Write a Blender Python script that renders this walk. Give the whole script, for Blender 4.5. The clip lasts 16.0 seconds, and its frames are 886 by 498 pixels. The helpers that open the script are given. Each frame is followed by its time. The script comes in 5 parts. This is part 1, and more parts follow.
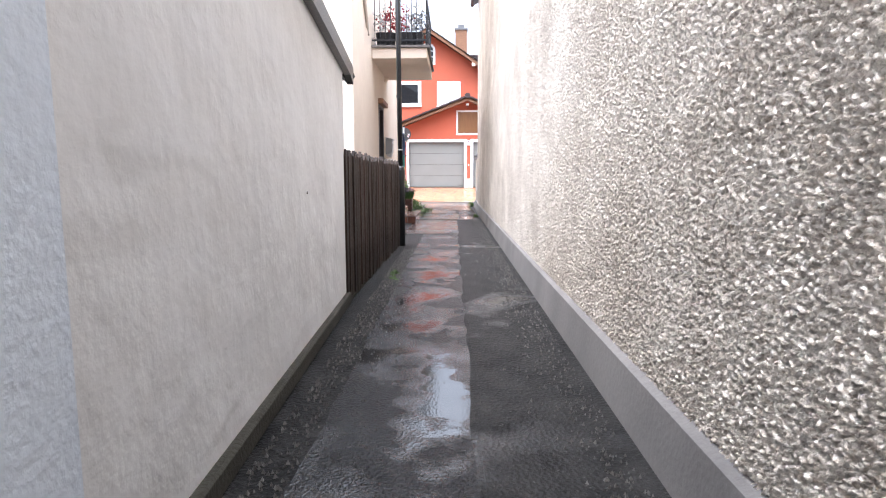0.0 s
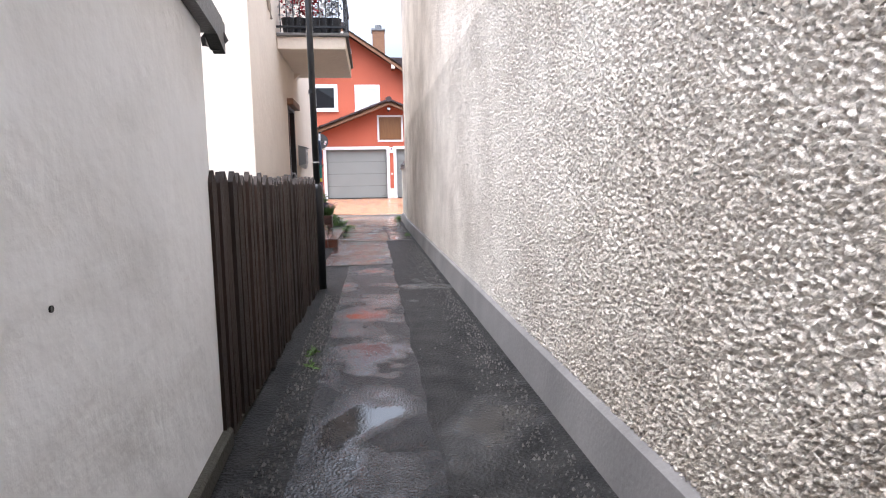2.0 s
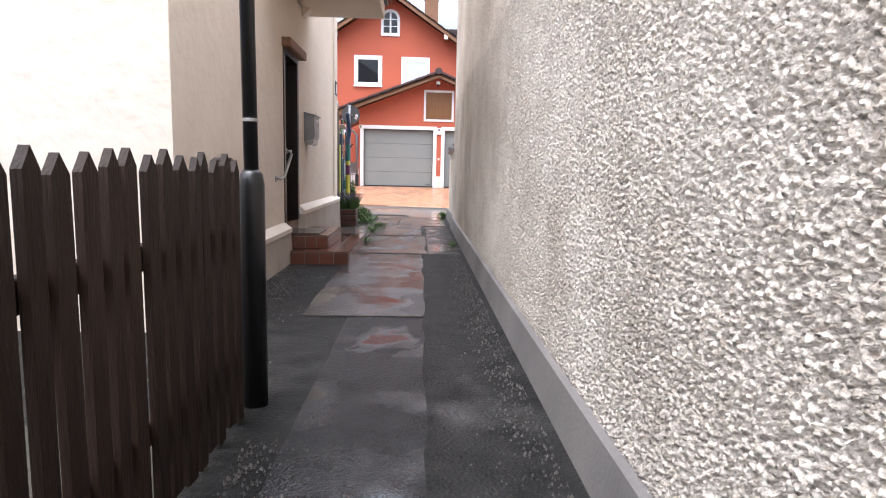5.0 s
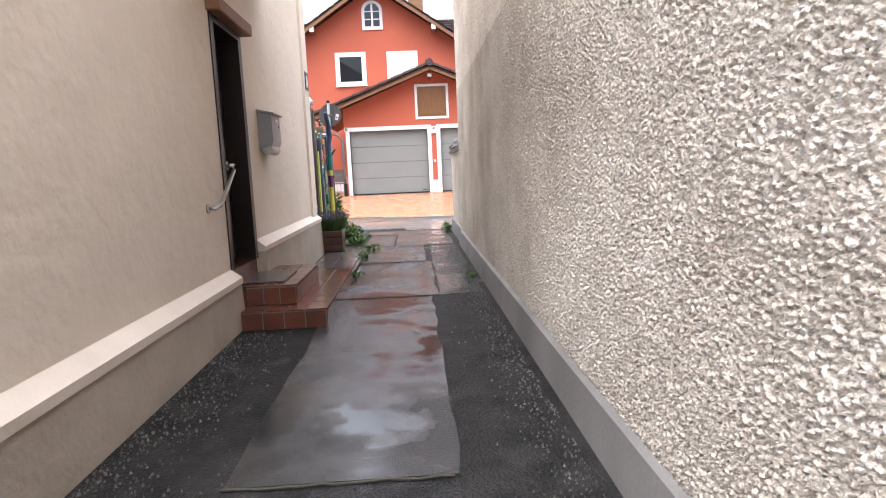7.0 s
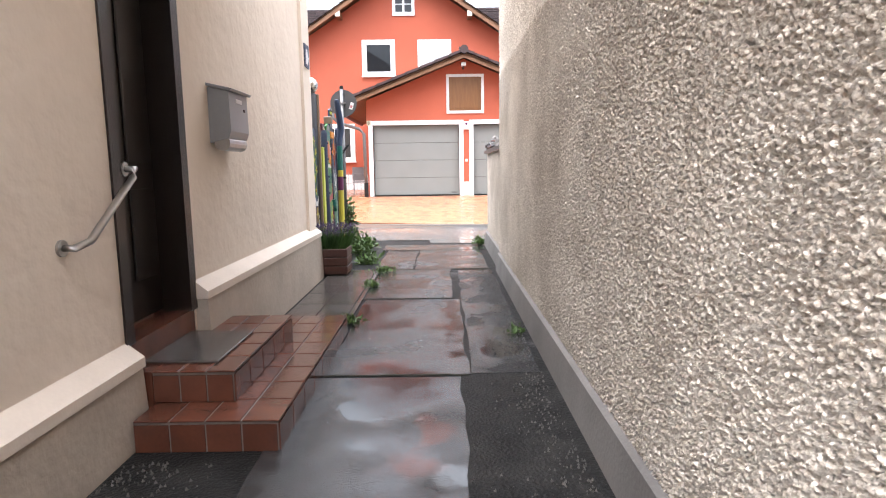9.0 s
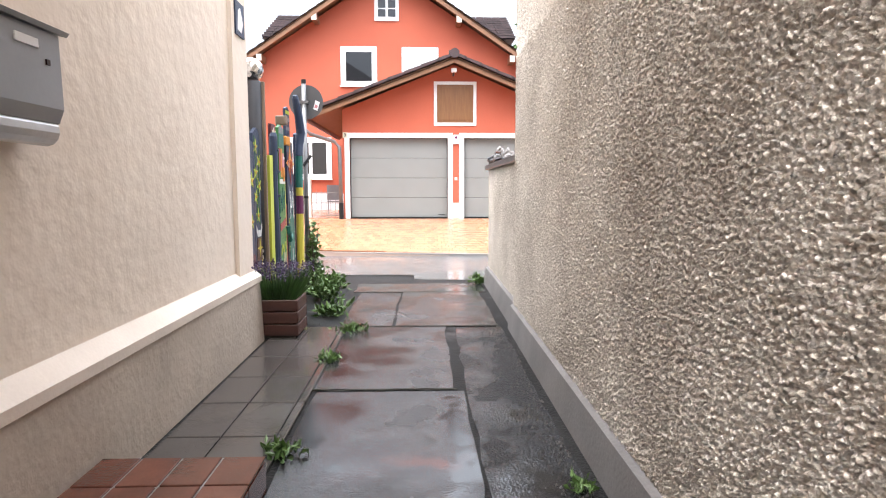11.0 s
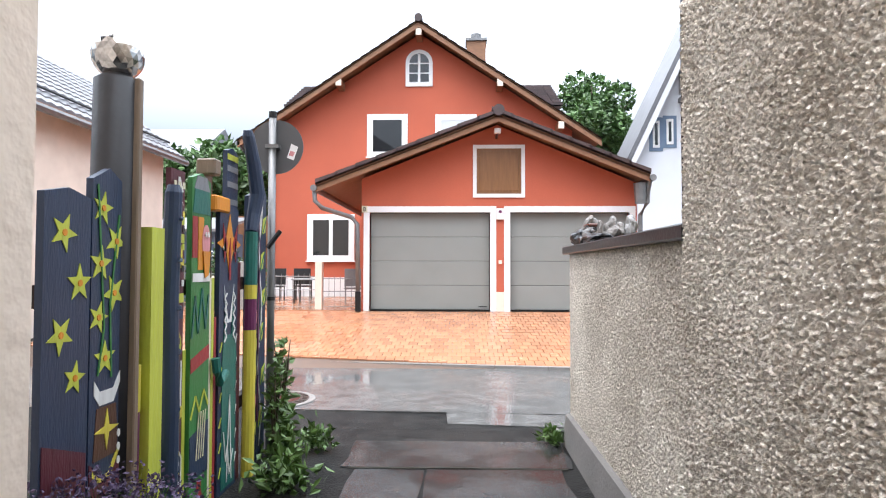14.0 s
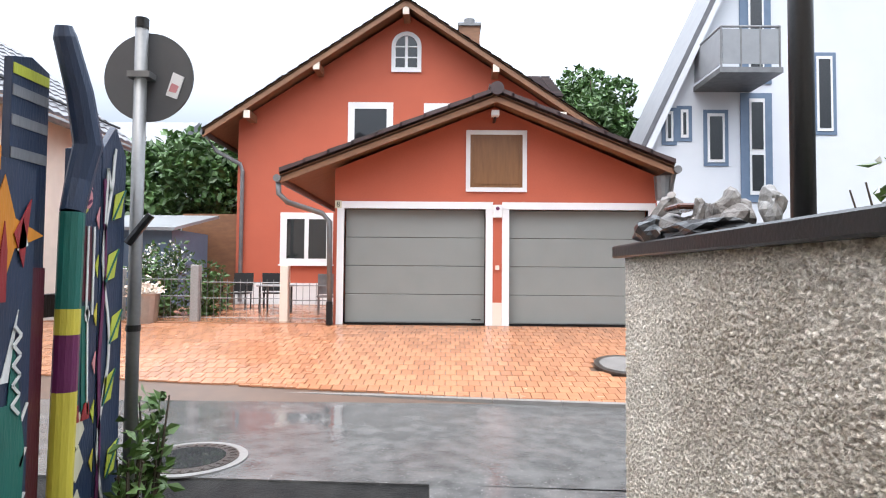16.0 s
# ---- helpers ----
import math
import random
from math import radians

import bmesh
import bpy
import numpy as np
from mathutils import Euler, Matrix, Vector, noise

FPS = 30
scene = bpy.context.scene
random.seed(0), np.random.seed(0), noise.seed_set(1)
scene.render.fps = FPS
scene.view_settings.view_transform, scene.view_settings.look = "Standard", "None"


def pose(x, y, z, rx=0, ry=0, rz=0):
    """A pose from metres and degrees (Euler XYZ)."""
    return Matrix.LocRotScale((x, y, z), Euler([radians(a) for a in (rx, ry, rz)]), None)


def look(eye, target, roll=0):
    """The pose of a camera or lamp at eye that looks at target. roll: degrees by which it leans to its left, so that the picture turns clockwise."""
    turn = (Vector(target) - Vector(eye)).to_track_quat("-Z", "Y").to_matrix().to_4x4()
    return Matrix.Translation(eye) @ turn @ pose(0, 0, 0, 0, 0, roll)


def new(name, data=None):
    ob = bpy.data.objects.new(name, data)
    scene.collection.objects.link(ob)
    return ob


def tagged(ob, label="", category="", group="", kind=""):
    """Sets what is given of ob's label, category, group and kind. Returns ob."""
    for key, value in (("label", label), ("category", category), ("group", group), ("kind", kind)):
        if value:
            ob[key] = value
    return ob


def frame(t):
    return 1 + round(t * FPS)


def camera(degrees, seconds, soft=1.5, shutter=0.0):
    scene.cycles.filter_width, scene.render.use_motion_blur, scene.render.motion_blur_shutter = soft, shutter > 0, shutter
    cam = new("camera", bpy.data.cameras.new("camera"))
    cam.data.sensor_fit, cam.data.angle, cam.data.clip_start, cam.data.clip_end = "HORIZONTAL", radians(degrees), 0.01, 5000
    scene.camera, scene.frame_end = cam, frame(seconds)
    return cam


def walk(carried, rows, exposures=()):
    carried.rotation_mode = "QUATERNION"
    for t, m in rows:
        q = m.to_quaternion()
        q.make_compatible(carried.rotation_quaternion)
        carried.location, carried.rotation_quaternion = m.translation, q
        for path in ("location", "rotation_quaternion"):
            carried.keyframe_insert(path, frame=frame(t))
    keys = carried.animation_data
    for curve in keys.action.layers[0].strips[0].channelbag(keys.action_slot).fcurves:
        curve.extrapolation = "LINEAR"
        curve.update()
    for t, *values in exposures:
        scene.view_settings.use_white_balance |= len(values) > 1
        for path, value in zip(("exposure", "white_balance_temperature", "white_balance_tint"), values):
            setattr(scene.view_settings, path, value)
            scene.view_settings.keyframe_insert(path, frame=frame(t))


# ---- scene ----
cam = camera(73.8, 16.0, soft=1.1)
PATH = [
    (0, (1.223, -4.925, 0.978), (1.188, -2.94, 0.739), -0.1),
    (0.5, (1.21, -4.422, 1.009), (1.155, -2.436, 0.785), 0.1),
    (1, (1.13, -3.918, 1.052), (1.116, -1.929, 0.841), -0.6),
    (1.5, (1.049, -3.413, 1.086), (1.157, -1.427, 0.871), -1.3),
    (2, (1.056, -2.934, 1.127), (1.288, -0.959, 0.906), -1.1),
    (2.5, (1.132, -2.427, 1.165), (1.418, -0.461, 0.932), -0.4),
    (3, (1.254, -1.877, 1.172), (1.515, 0.089, 0.914), 1.3),
    (5.5, (1.255, 1.422, 1.164), (1.297, 3.404, 0.902), 0.2),
    (6, (1.213, 2.011, 1.197), (1.233, 3.997, 0.956), -0.9),
    (6.5, (1.148, 2.559, 1.227), (1.199, 4.544, 0.985), -1.9),
    (7, (1.168, 3.111, 1.24), (1.258, 5.092, 0.977), -2.5),
    (7.5, (1.186, 3.649, 1.279), (1.302, 5.628, 1.013), -2.0),
    (8, (1.219, 4.183, 1.301), (1.316, 6.162, 1.03), -1.1),
    (8.5, (1.192, 4.693, 1.333), (1.226, 6.674, 1.059), -0.4),
    (9, (1.205, 5.225, 1.339), (1.204, 7.207, 1.07), -0.8),
    (11.5, (1.069, 7.993, 1.325), (1.148, 9.985, 1.168), -0.2),
    (12, (1.033, 8.527, 1.36), (1.122, 10.523, 1.266), -0.5),
    (12.5, (1.013, 9.067, 1.404), (1.082, 11.065, 1.373), -0.8),
    (13, (1.016, 9.591, 1.437), (1.046, 11.591, 1.457), -0.6),
    (13.5, (1.031, 10.091, 1.456), (1.013, 12.091, 1.512), -0.2),
    (14, (1.06, 10.595, 1.464), (1.006, 12.594, 1.528), 0.1),
    (14.5, (1.101, 11.074, 1.468), (1.038, 13.073, 1.509), 0.2),
    (15, (1.103, 11.572, 1.459), (1.041, 13.571, 1.469), 0.4),
    (15.5, (1.123, 12.026, 1.477), (1.079, 14.026, 1.5), 0.7),
    (16, (1.064, 12.479, 1.496), (1.043, 14.477, 1.575), 0.5),
]
walk(cam, [(t, look(*p)) for t, *p in PATH], [(0, 1.45, 6150, 14), (1.5, 1.2, 6100, 14), (3, 0.9, 6100, 14), (6, 0.97, 6350, 14), (9, 1.35, 6500, 13), (11.5, 1.45, 6550, 12), (12.5, 1.15, 6500, 11), (14.5, 0.82, 6350, 10), (16, 0.65, 6400, 10)])

# ---- world and light ----
world = bpy.data.worlds.new("world")
scene.world = world
world.use_nodes = True
wn, wl = world.node_tree.nodes, world.node_tree.links
wn.clear()
sky = wn.new("ShaderNodeTexSky")
sky.sky_type, sky.sun_disc = "NISHITA", False
sky.sun_elevation, sky.sun_rotation = radians(68), radians(222)
sky.dust_density, sky.air_density = 4.0, 1.0
bg_sky, bg_cloud = wn.new("ShaderNodeBackground"), wn.new("ShaderNodeBackground")
bg_sky.inputs["Strength"].default_value = 0.05
bg_cloud.inputs["Color"].default_value = (0.86, 0.92, 1.0, 1)
bg_cloud.inputs["Strength"].default_value = 0.80
wl.new(sky.outputs[0], bg_sky.inputs[0])
# an overcast sky is about three times as bright overhead as at the horizon
wco, wxyz, wrange = wn.new("ShaderNodeTexCoord"), wn.new("ShaderNodeSeparateXYZ"), wn.new("ShaderNodeMapRange")
wl.new(wco.outputs["Generated"], wxyz.inputs[0])
wl.new(wxyz.outputs["Z"], wrange.inputs["Value"])
wrange.inputs["From Min"].default_value, wrange.inputs["From Max"].default_value = 0.15, 1.0
wrange.inputs["To Min"].default_value, wrange.inputs["To Max"].default_value = 0.17, 3.5
wl.new(wrange.outputs[0], bg_cloud.inputs["Strength"])
wadd, wout = wn.new("ShaderNodeAddShader"), wn.new("ShaderNodeOutputWorld")
wl.new(bg_sky.outputs[0], wadd.inputs[0])
wl.new(bg_cloud.outputs[0], wadd.inputs[1])
wl.new(wadd.outputs[0], wout.inputs[0])
sun = new("sun", bpy.data.lights.new("sun", "SUN"))
sun.data.energy, sun.data.angle, sun.data.color = 1.5, radians(40), (1.0, 0.96, 0.9)
sun.matrix_world = look((-4, -4.5, 15), (0, 0, 0))


# ---- materials ----
def mat(name, c1, c2=None, scale=4.0, rough=0.7, metal=0.0, bump=0.0, bscale=60.0, rough2=None, rscale=1.5, stretch=(1, 1, 1), vary=0.0, spec=0.5, fine_mix=0.5, deep=0.01, fdetail=3):
    """Two tones mixed by noise at two scales, roughness between two values, fine relief, and a shift of tone from piece to piece."""
    m = bpy.data.materials.new(name)
    m.use_nodes = True
    n, l = m.node_tree.nodes, m.node_tree.links
    b = n["Principled BSDF"]
    b.inputs["Metallic"].default_value, b.inputs["Roughness"].default_value = metal, rough
    b.inputs["Specular IOR Level"].default_value = spec
    c2 = c2 or tuple(v * 0.8 for v in c1)
    co, mp = n.new("ShaderNodeTexCoord"), n.new("ShaderNodeMapping")
    mp.inputs["Scale"].default_value = stretch
    l.new(co.outputs["Object"], mp.inputs[0])
    big, fine = n.new("ShaderNodeTexNoise"), n.new("ShaderNodeTexNoise")
    big.inputs["Scale"].default_value, big.inputs["Detail"].default_value = scale, 5
    fine.inputs["Scale"].default_value, fine.inputs["Detail"].default_value = bscale, fdetail
    l.new(mp.outputs[0], big.inputs[0])
    l.new(mp.outputs[0], fine.inputs[0])
    mixf = n.new("ShaderNodeMath")
    mixf.operation = "MULTIPLY_ADD"
    l.new(fine.outputs[0], mixf.inputs[0])
    mixf.inputs[1].default_value = fine_mix
    half = n.new("ShaderNodeMath")
    half.operation = "MULTIPLY_ADD"
    l.new(big.outputs[0], half.inputs[0])
    half.inputs[1].default_value, half.inputs[2].default_value = 1.6, -0.30 - fine_mix / 2
    l.new(half.outputs[0], mixf.inputs[2])
    ramp = n.new("ShaderNodeMix")
    ramp.data_type = "RGBA"
    ramp.inputs["A"].default_value, ramp.inputs["B"].default_value = (*c1, 1), (*c2, 1)
    l.new(mixf.outputs[0], ramp.inputs["Factor"])
    out = ramp.outputs["Result"]
    if vary:
        info, hsv, mr = n.new("ShaderNodeObjectInfo"), n.new("ShaderNodeHueSaturation"), n.new("ShaderNodeMapRange")
        geo, addr, fr = n.new("ShaderNodeNewGeometry"), n.new("ShaderNodeMath"), n.new("ShaderNodeMath")
        l.new(info.outputs["Random"], addr.inputs[0])
        l.new(geo.outputs["Random Per Island"], addr.inputs[1])
        fr.operation = "FRACT"
        l.new(addr.outputs[0], fr.inputs[0])
        mr.inputs["To Min"].default_value, mr.inputs["To Max"].default_value = 1 - vary, 1 + vary
        l.new(fr.outputs[0], mr.inputs["Value"])
        l.new(mr.outputs[0], hsv.inputs["Value"])
        l.new(out, hsv.inputs["Color"])
        out = hsv.outputs[0]
    l.new(out, b.inputs["Base Color"])
    if rough2 is not None:
        rn, mr2 = n.new("ShaderNodeTexNoise"), n.new("ShaderNodeMapRange")
        rn.inputs["Scale"].default_value, rn.inputs["Detail"].default_value = rscale, 4
        l.new(co.outputs["Object"], rn.inputs[0])
        mr2.inputs["From Min"].default_value, mr2.inputs["From Max"].default_value = 0.38, 0.62
        mr2.inputs["To Min"].default_value, mr2.inputs["To Max"].default_value = rough, rough2
        l.new(rn.outputs[0], mr2.inputs["Value"])
        l.new(mr2.outputs[0], b.inputs["Roughness"])
    if bump:
        bp = n.new("ShaderNodeBump")
        bp.inputs["Strength"].default_value, bp.inputs["Distance"].default_value = bump, deep
        l.new(fine.outputs[0], bp.inputs["Height"])
        l.new(bp.outputs[0], b.inputs["Normal"])
    return m


def glass(name, tint, rough=0.03):
    m = mat(name, tint, tint, rough=rough)
    m.node_tree.nodes["Principled BSDF"].inputs["Specular IOR Level"].default_value = 0.8
    return m


# the dark second tone imitates shade in the pits between the grains
M_ROUGHCAST = mat("roughcast", (0.95, 0.865, 0.765), (0.50, 0.425, 0.35), scale=1.3, rough=0.95, spec=0.2, bump=1.0, bscale=75, fine_mix=3.2, deep=0.010, fdetail=6)
M_WHITEWALL = mat("white_lime_plaster", (0.87, 0.865, 0.86), (0.70, 0.695, 0.69), scale=1.0, rough=0.85, bump=0.6, deep=0.05, bscale=3.2, fdetail=7, fine_mix=0.3)
M_BLUEWALL = mat("pale_blue_plaster", (0.74, 0.80, 0.87), (0.66, 0.72, 0.80), scale=2, rough=0.85, bump=0.4, bscale=40)
M_CREAM = mat("cream_plaster", (0.82, 0.71, 0.60), (0.72, 0.61, 0.51), scale=1.4, rough=0.85, bump=0.6, deep=0.02, bscale=9)
M_PLINTH_L = mat("stained_plinth_render", (0.52, 0.44, 0.36), (0.36, 0.30, 0.245), scale=2.5, rough=0.8, bump=0.6, bscale=25)
M_TRIM = mat("cream_paint_trim", (0.82, 0.71, 0.61), (0.68, 0.58, 0.49), scale=3, rough=0.7, bump=0.15)
M_PLINTH_R = mat("grey_cement_plinth", (0.22, 0.205, 0.195), (0.12, 0.113, 0.108), scale=1.8, rough=0.8, spec=0.25, bump=0.3, bscale=45)


def wet_asphalt(name, dark, pale, film=(0.52, 0.62), fscale=0.9, rough=0.45, puddles=(), rust_red=(), speck=0.12, grain=110, relief=1.0, dry_gloss=0.12):
    """Asphalt of small stones under an uneven film of water: smooth where the film stands, grainy where it has run off."""
    m = bpy.data.materials.new(name)
    m.use_nodes = True
    n, l = m.node_tree.nodes, m.node_tree.links
    b = n["Principled BSDF"]
    co = n.new("ShaderNodeTexCoord").outputs["Object"]

    def tex(scale, detail):
        t = n.new("ShaderNodeTexNoise")
        t.inputs["Scale"].default_value, t.inputs["Detail"].default_value = scale, detail
        l.new(co, t.inputs[0])
        return t.outputs[0]

    def ramp(v, a, c, lo=0.0, hi=1.0):
        r = n.new("ShaderNodeMapRange")
        for k, q in (("From Min", a), ("From Max", c), ("To Min", lo), ("To Max", hi)):
            r.inputs[k].default_value = q
        l.new(v, r.inputs["Value"])
        return r.outputs[0]

    def calc(op, a, c):
        q = n.new("ShaderNodeMath")
        q.operation = op
        for k, v in enumerate((a, c)):
            if isinstance(v, float):
                q.inputs[k].default_value = v
            else:
                l.new(v, q.inputs[k])
        return q.outputs[0]

    def mix(f, a, c):
        q = n.new("ShaderNodeMix")
        q.data_type = "RGBA"
        l.new(f, q.inputs["Factor"])
        for k, v in (("A", a), ("B", c)):
            if isinstance(v, tuple):
                q.inputs[k].default_value = (*v, 1)
            else:
                l.new(v, q.inputs[k])
        return q.outputs["Result"]

    def spots(places, noise_v, low, edge):
        """Ragged patches round the given places, each (x, y, radius across, radius along)."""
        best = None
        for x, y, rx, ry in places:
            mp, ln = n.new("ShaderNodeMapping"), n.new("ShaderNodeVectorMath")
            mp.inputs["Location"].default_value = (-x / rx, -y / ry, 0)
            mp.inputs["Scale"].default_value = (1 / rx, 1 / ry, 0)
            l.new(co, mp.inputs[0])
            ln.operation = "LENGTH"
            l.new(mp.outputs[0], ln.inputs[0])
            v = calc("SUBTRACT", 1.0, ln.outputs["Value"])
            best = v if best is None else calc("MAXIMUM", best, v)
        return ramp(calc("ADD", best, calc("MULTIPLY", noise_v, 2.4)), low, low + edge)

    wide, mid, fine = tex(fscale, 4), tex(5.0, 5), tex(grain * 1.6, 2)
    wet = ramp(wide, *film)
    if puddles:
        wet = calc("MAXIMUM", wet, spots(puddles, mid, 1.25, 0.55))
    vor = n.new("ShaderNodeTexVoronoi")
    vor.inputs["Scale"].default_value = grain
    l.new(co, vor.inputs[0])
    colour = mix(ramp(mid, 0.35, 0.65), dark, pale)
    colour = mix(ramp(fine, 0.66, 0.74), colour, (speck, speck * 0.97, speck * 0.94))
    # mixes a red-brown tint into the asphalt at the given spots
    if rust_red:
        colour = mix(spots(rust_red, mid, 1.42, 0.5), colour, (0.075, 0.021, 0.013))
    l.new(colour, b.inputs["Base Color"])
    l.new(ramp(wet, 0.0, 1.0, rough, 0.03), b.inputs["Roughness"])
    l.new(ramp(wet, 0.0, 1.0, dry_gloss, 0.5), b.inputs["Specular IOR Level"])
    bp = n.new("ShaderNodeBump")
    bp.inputs["Distance"].default_value = 0.006
    l.new(ramp(wet, 0.0, 1.0, relief, 0.05), bp.inputs["Strength"])
    l.new(calc("ADD", vor.outputs["Distance"], fine), bp.inputs["Height"])
    l.new(bp.outputs[0], b.inputs["Normal"])
    return m


M_ASPHALT = wet_asphalt("wet_asphalt", (0.012, 0.012, 0.012), (0.028, 0.027, 0.026), film=(0.60, 0.75), rough=0.45, speck=0.11, grain=55, dry_gloss=0.05)
M_ASPHALT2 = wet_asphalt("wet_smooth_asphalt", (0.011, 0.011, 0.012), (0.024, 0.024, 0.025), film=(0.50, 0.64), fscale=1.5, rough=0.30, speck=0.07, grain=70, dry_gloss=0.16,
                         puddles=[(1.17, -2.3, 0.22, 0.9), (0.95, -1.15, 0.30, 0.30), (1.30, 7.2, 0.20, 0.9), (1.05, 4.75, 0.25, 0.35), (1.28, 10.6, 0.16, 1.1), (0.9, 5.9, 0.35, 0.5), (1.0, 0.9, 0.3, 0.5), (0.75, 8.5, 0.3, 0.4)],
                         rust_red=[(0.78, 9.2, 0.34, 0.30), (1.2, 8.1, 0.14, 0.3), (1.02, 7.75, 0.20, 0.16), (0.98, 2.2, 0.28, 0.35), (1.28, 6.7, 0.08, 0.3), (1.1, 10.2, 0.25, 0.16)])
# base tone lifted a little to stand in for the sky's sheen on these patches
M_ASPHALT3 = wet_asphalt("wet_sky_sheen_asphalt", (0.018, 0.018, 0.019), (0.036, 0.035, 0.035), film=(0.38, 0.60), fscale=1.3, rough=0.28, speck=0.14, relief=0.5, dry_gloss=0.4,
                         puddles=[(1.28, 10.6, 0.12, 1.1), (1.3, 12.6, 0.2, 0.4), (1.25, 7.2, 0.16, 0.8), (0.75, 8.5, 0.3, 0.4), (0.9, 6.0, 0.35, 0.4)], rust_red=[(0.78, 9.2, 0.30, 0.28), (1.1, 10.2, 0.25, 0.14), (1.15, 8.1, 0.14, 0.3), (1.02, 7.75, 0.20, 0.14)])
M_ROAD = wet_asphalt("wet_road_asphalt", (0.075, 0.074, 0.074), (0.13, 0.128, 0.126), film=(0.42, 0.60), fscale=0.5, rough=0.22, speck=0.36, grain=34, relief=0.45, dry_gloss=0.5)
M_PUDDLE = mat("puddle_water", (0.03, 0.03, 0.032), (0.04, 0.04, 0.042), scale=3, rough=0.015)
M_RUST = mat("rust_stained_asphalt", (0.075, 0.026, 0.018), (0.03, 0.02, 0.018), scale=6, rough=0.12, rough2=0.35, spec=0.25, rscale=3, bump=0.15, bscale=120)
M_GRAVEL = mat("wet_grit", (0.17, 0.158, 0.147), (0.04, 0.037, 0.035), scale=9, rough=0.35, vary=0.5)
M_SLAB = mat("wet_dark_slab", (0.055, 0.048, 0.045), (0.085, 0.075, 0.068), scale=2, rough=0.06, rough2=0.25, rscale=2, bump=0.1)
M_BRICK = mat("wet_terracotta_paver", (0.43, 0.20, 0.105), (0.33, 0.145, 0.078), scale=6, rough=0.12, rough2=0.35, rscale=1.2, bump=0.2, bscale=90, vary=0.16)
M_BED = mat("dark_joint_sand", (0.13, 0.08, 0.055), (0.09, 0.06, 0.045), rough=0.5)
M_KERB = mat("grey_kerb_stone", (0.26, 0.25, 0.24), (0.16, 0.155, 0.15), scale=5, rough=0.35, bump=0.4)
M_STEP = mat("wet_brown_clinker_tile", (0.15, 0.052, 0.032), (0.09, 0.034, 0.023), scale=7, rough=0.05, rough2=0.2, rscale=3, bump=0.1, vary=0.18)
M_GROUT = mat("pale_grout", (0.20, 0.17, 0.15), (0.12, 0.10, 0.09), scale=12, rough=0.6)
M_FENCE = mat("dark_brown_stained_wood", (0.034, 0.018, 0.012), (0.012, 0.007, 0.005), scale=5, rough=0.6, spec=0.25, bump=0.5, bscale=30, stretch=(4, 4, 0.35), vary=0.3)
M_BLACK = mat("black_painted_steel", (0.008, 0.008, 0.009), (0.016, 0.016, 0.017), scale=9, rough=0.3, bump=0.15)
M_DARKWRAP = mat("dark_grey_sheet", (0.022, 0.021, 0.025), (0.014, 0.014, 0.017), scale=4, rough=0.5, bump=0.5, bscale=8)
M_DOOR = mat("dark_brown_door", (0.024, 0.016, 0.013), (0.012, 0.009, 0.008), scale=4, rough=0.3, bump=0.2, stretch=(4, 4, 0.4))
M_STEEL = mat("brushed_steel", (0.55, 0.54, 0.53), (0.42, 0.41, 0.40), scale=8, rough=0.35, metal=1.0)
M_ZINC = mat("galvanised_zinc", (0.25, 0.25, 0.25), (0.16, 0.16, 0.165), scale=6, rough=0.45, metal=0.6)
M_GREYBOX = mat("grey_enamel", (0.30, 0.31, 0.325), (0.25, 0.26, 0.275), scale=5, rough=0.35)
M_ORANGE = mat("orange_red_plaster", (0.52, 0.125, 0.068), (0.43, 0.10, 0.056), scale=0.7, rough=0.85, bump=0.2, bscale=40)
M_WHITE = mat("white_paint", (0.82, 0.81, 0.81), (0.74, 0.73, 0.73), scale=2, rough=0.5)
M_GDOOR = mat("grey_garage_panel", (0.25, 0.26, 0.25), (0.22, 0.23, 0.22), scale=1.5, rough=0.45, bump=0.1)
M_ROOF = mat("dark_brown_roof_tile", (0.075, 0.045, 0.042), (0.045, 0.03, 0.03), scale=5, rough=0.35, vary=0.3, bump=0.2)
M_ROOFG = mat("grey_roof_tile", (0.14, 0.14, 0.15), (0.09, 0.09, 0.10), scale=4, rough=0.35, vary=0.25)
M_TIMBER = mat("brown_timber", (0.30, 0.145, 0.07), (0.19, 0.09, 0.05), scale=4, rough=0.6, stretch=(1, 3, 3), bump=0.2)
M_HATCH = mat("varnished_wood", (0.24, 0.11, 0.04), (0.17, 0.075, 0.028), scale=5, rough=0.4, stretch=(5, 1, 0.6))
M_PANE = glass("dark_window_glass", (0.018, 0.02, 0.022))
M_CURTAIN = mat("pale_blind", (0.62, 0.66, 0.70), (0.52, 0.56, 0.60), scale=4, rough=0.7)
M_LEAF = mat("leaf_green", (0.085, 0.16, 0.045), (0.045, 0.10, 0.025), scale=3, rough=0.5, vary=0.45)
M_LEAF2 = mat("fresh_leaf_green", (0.10, 0.17, 0.04), (0.06, 0.12, 0.03), scale=3, rough=0.45, vary=0.35)
M_BARK = mat("bark", (0.10, 0.075, 0.055), (0.06, 0.045, 0.035), scale=8, rough=0.9, bump=0.6)
M_LAV = mat("lavender_flower", (0.085, 0.055, 0.12), (0.055, 0.038, 0.08), scale=10, rough=0.7, vary=0.3)
M_PLANTER = mat("red_brown_planter_wood", (0.085, 0.03, 0.02), (0.045, 0.018, 0.013), scale=5, rough=0.4, stretch=(0.6, 4, 4), bump=0.3)
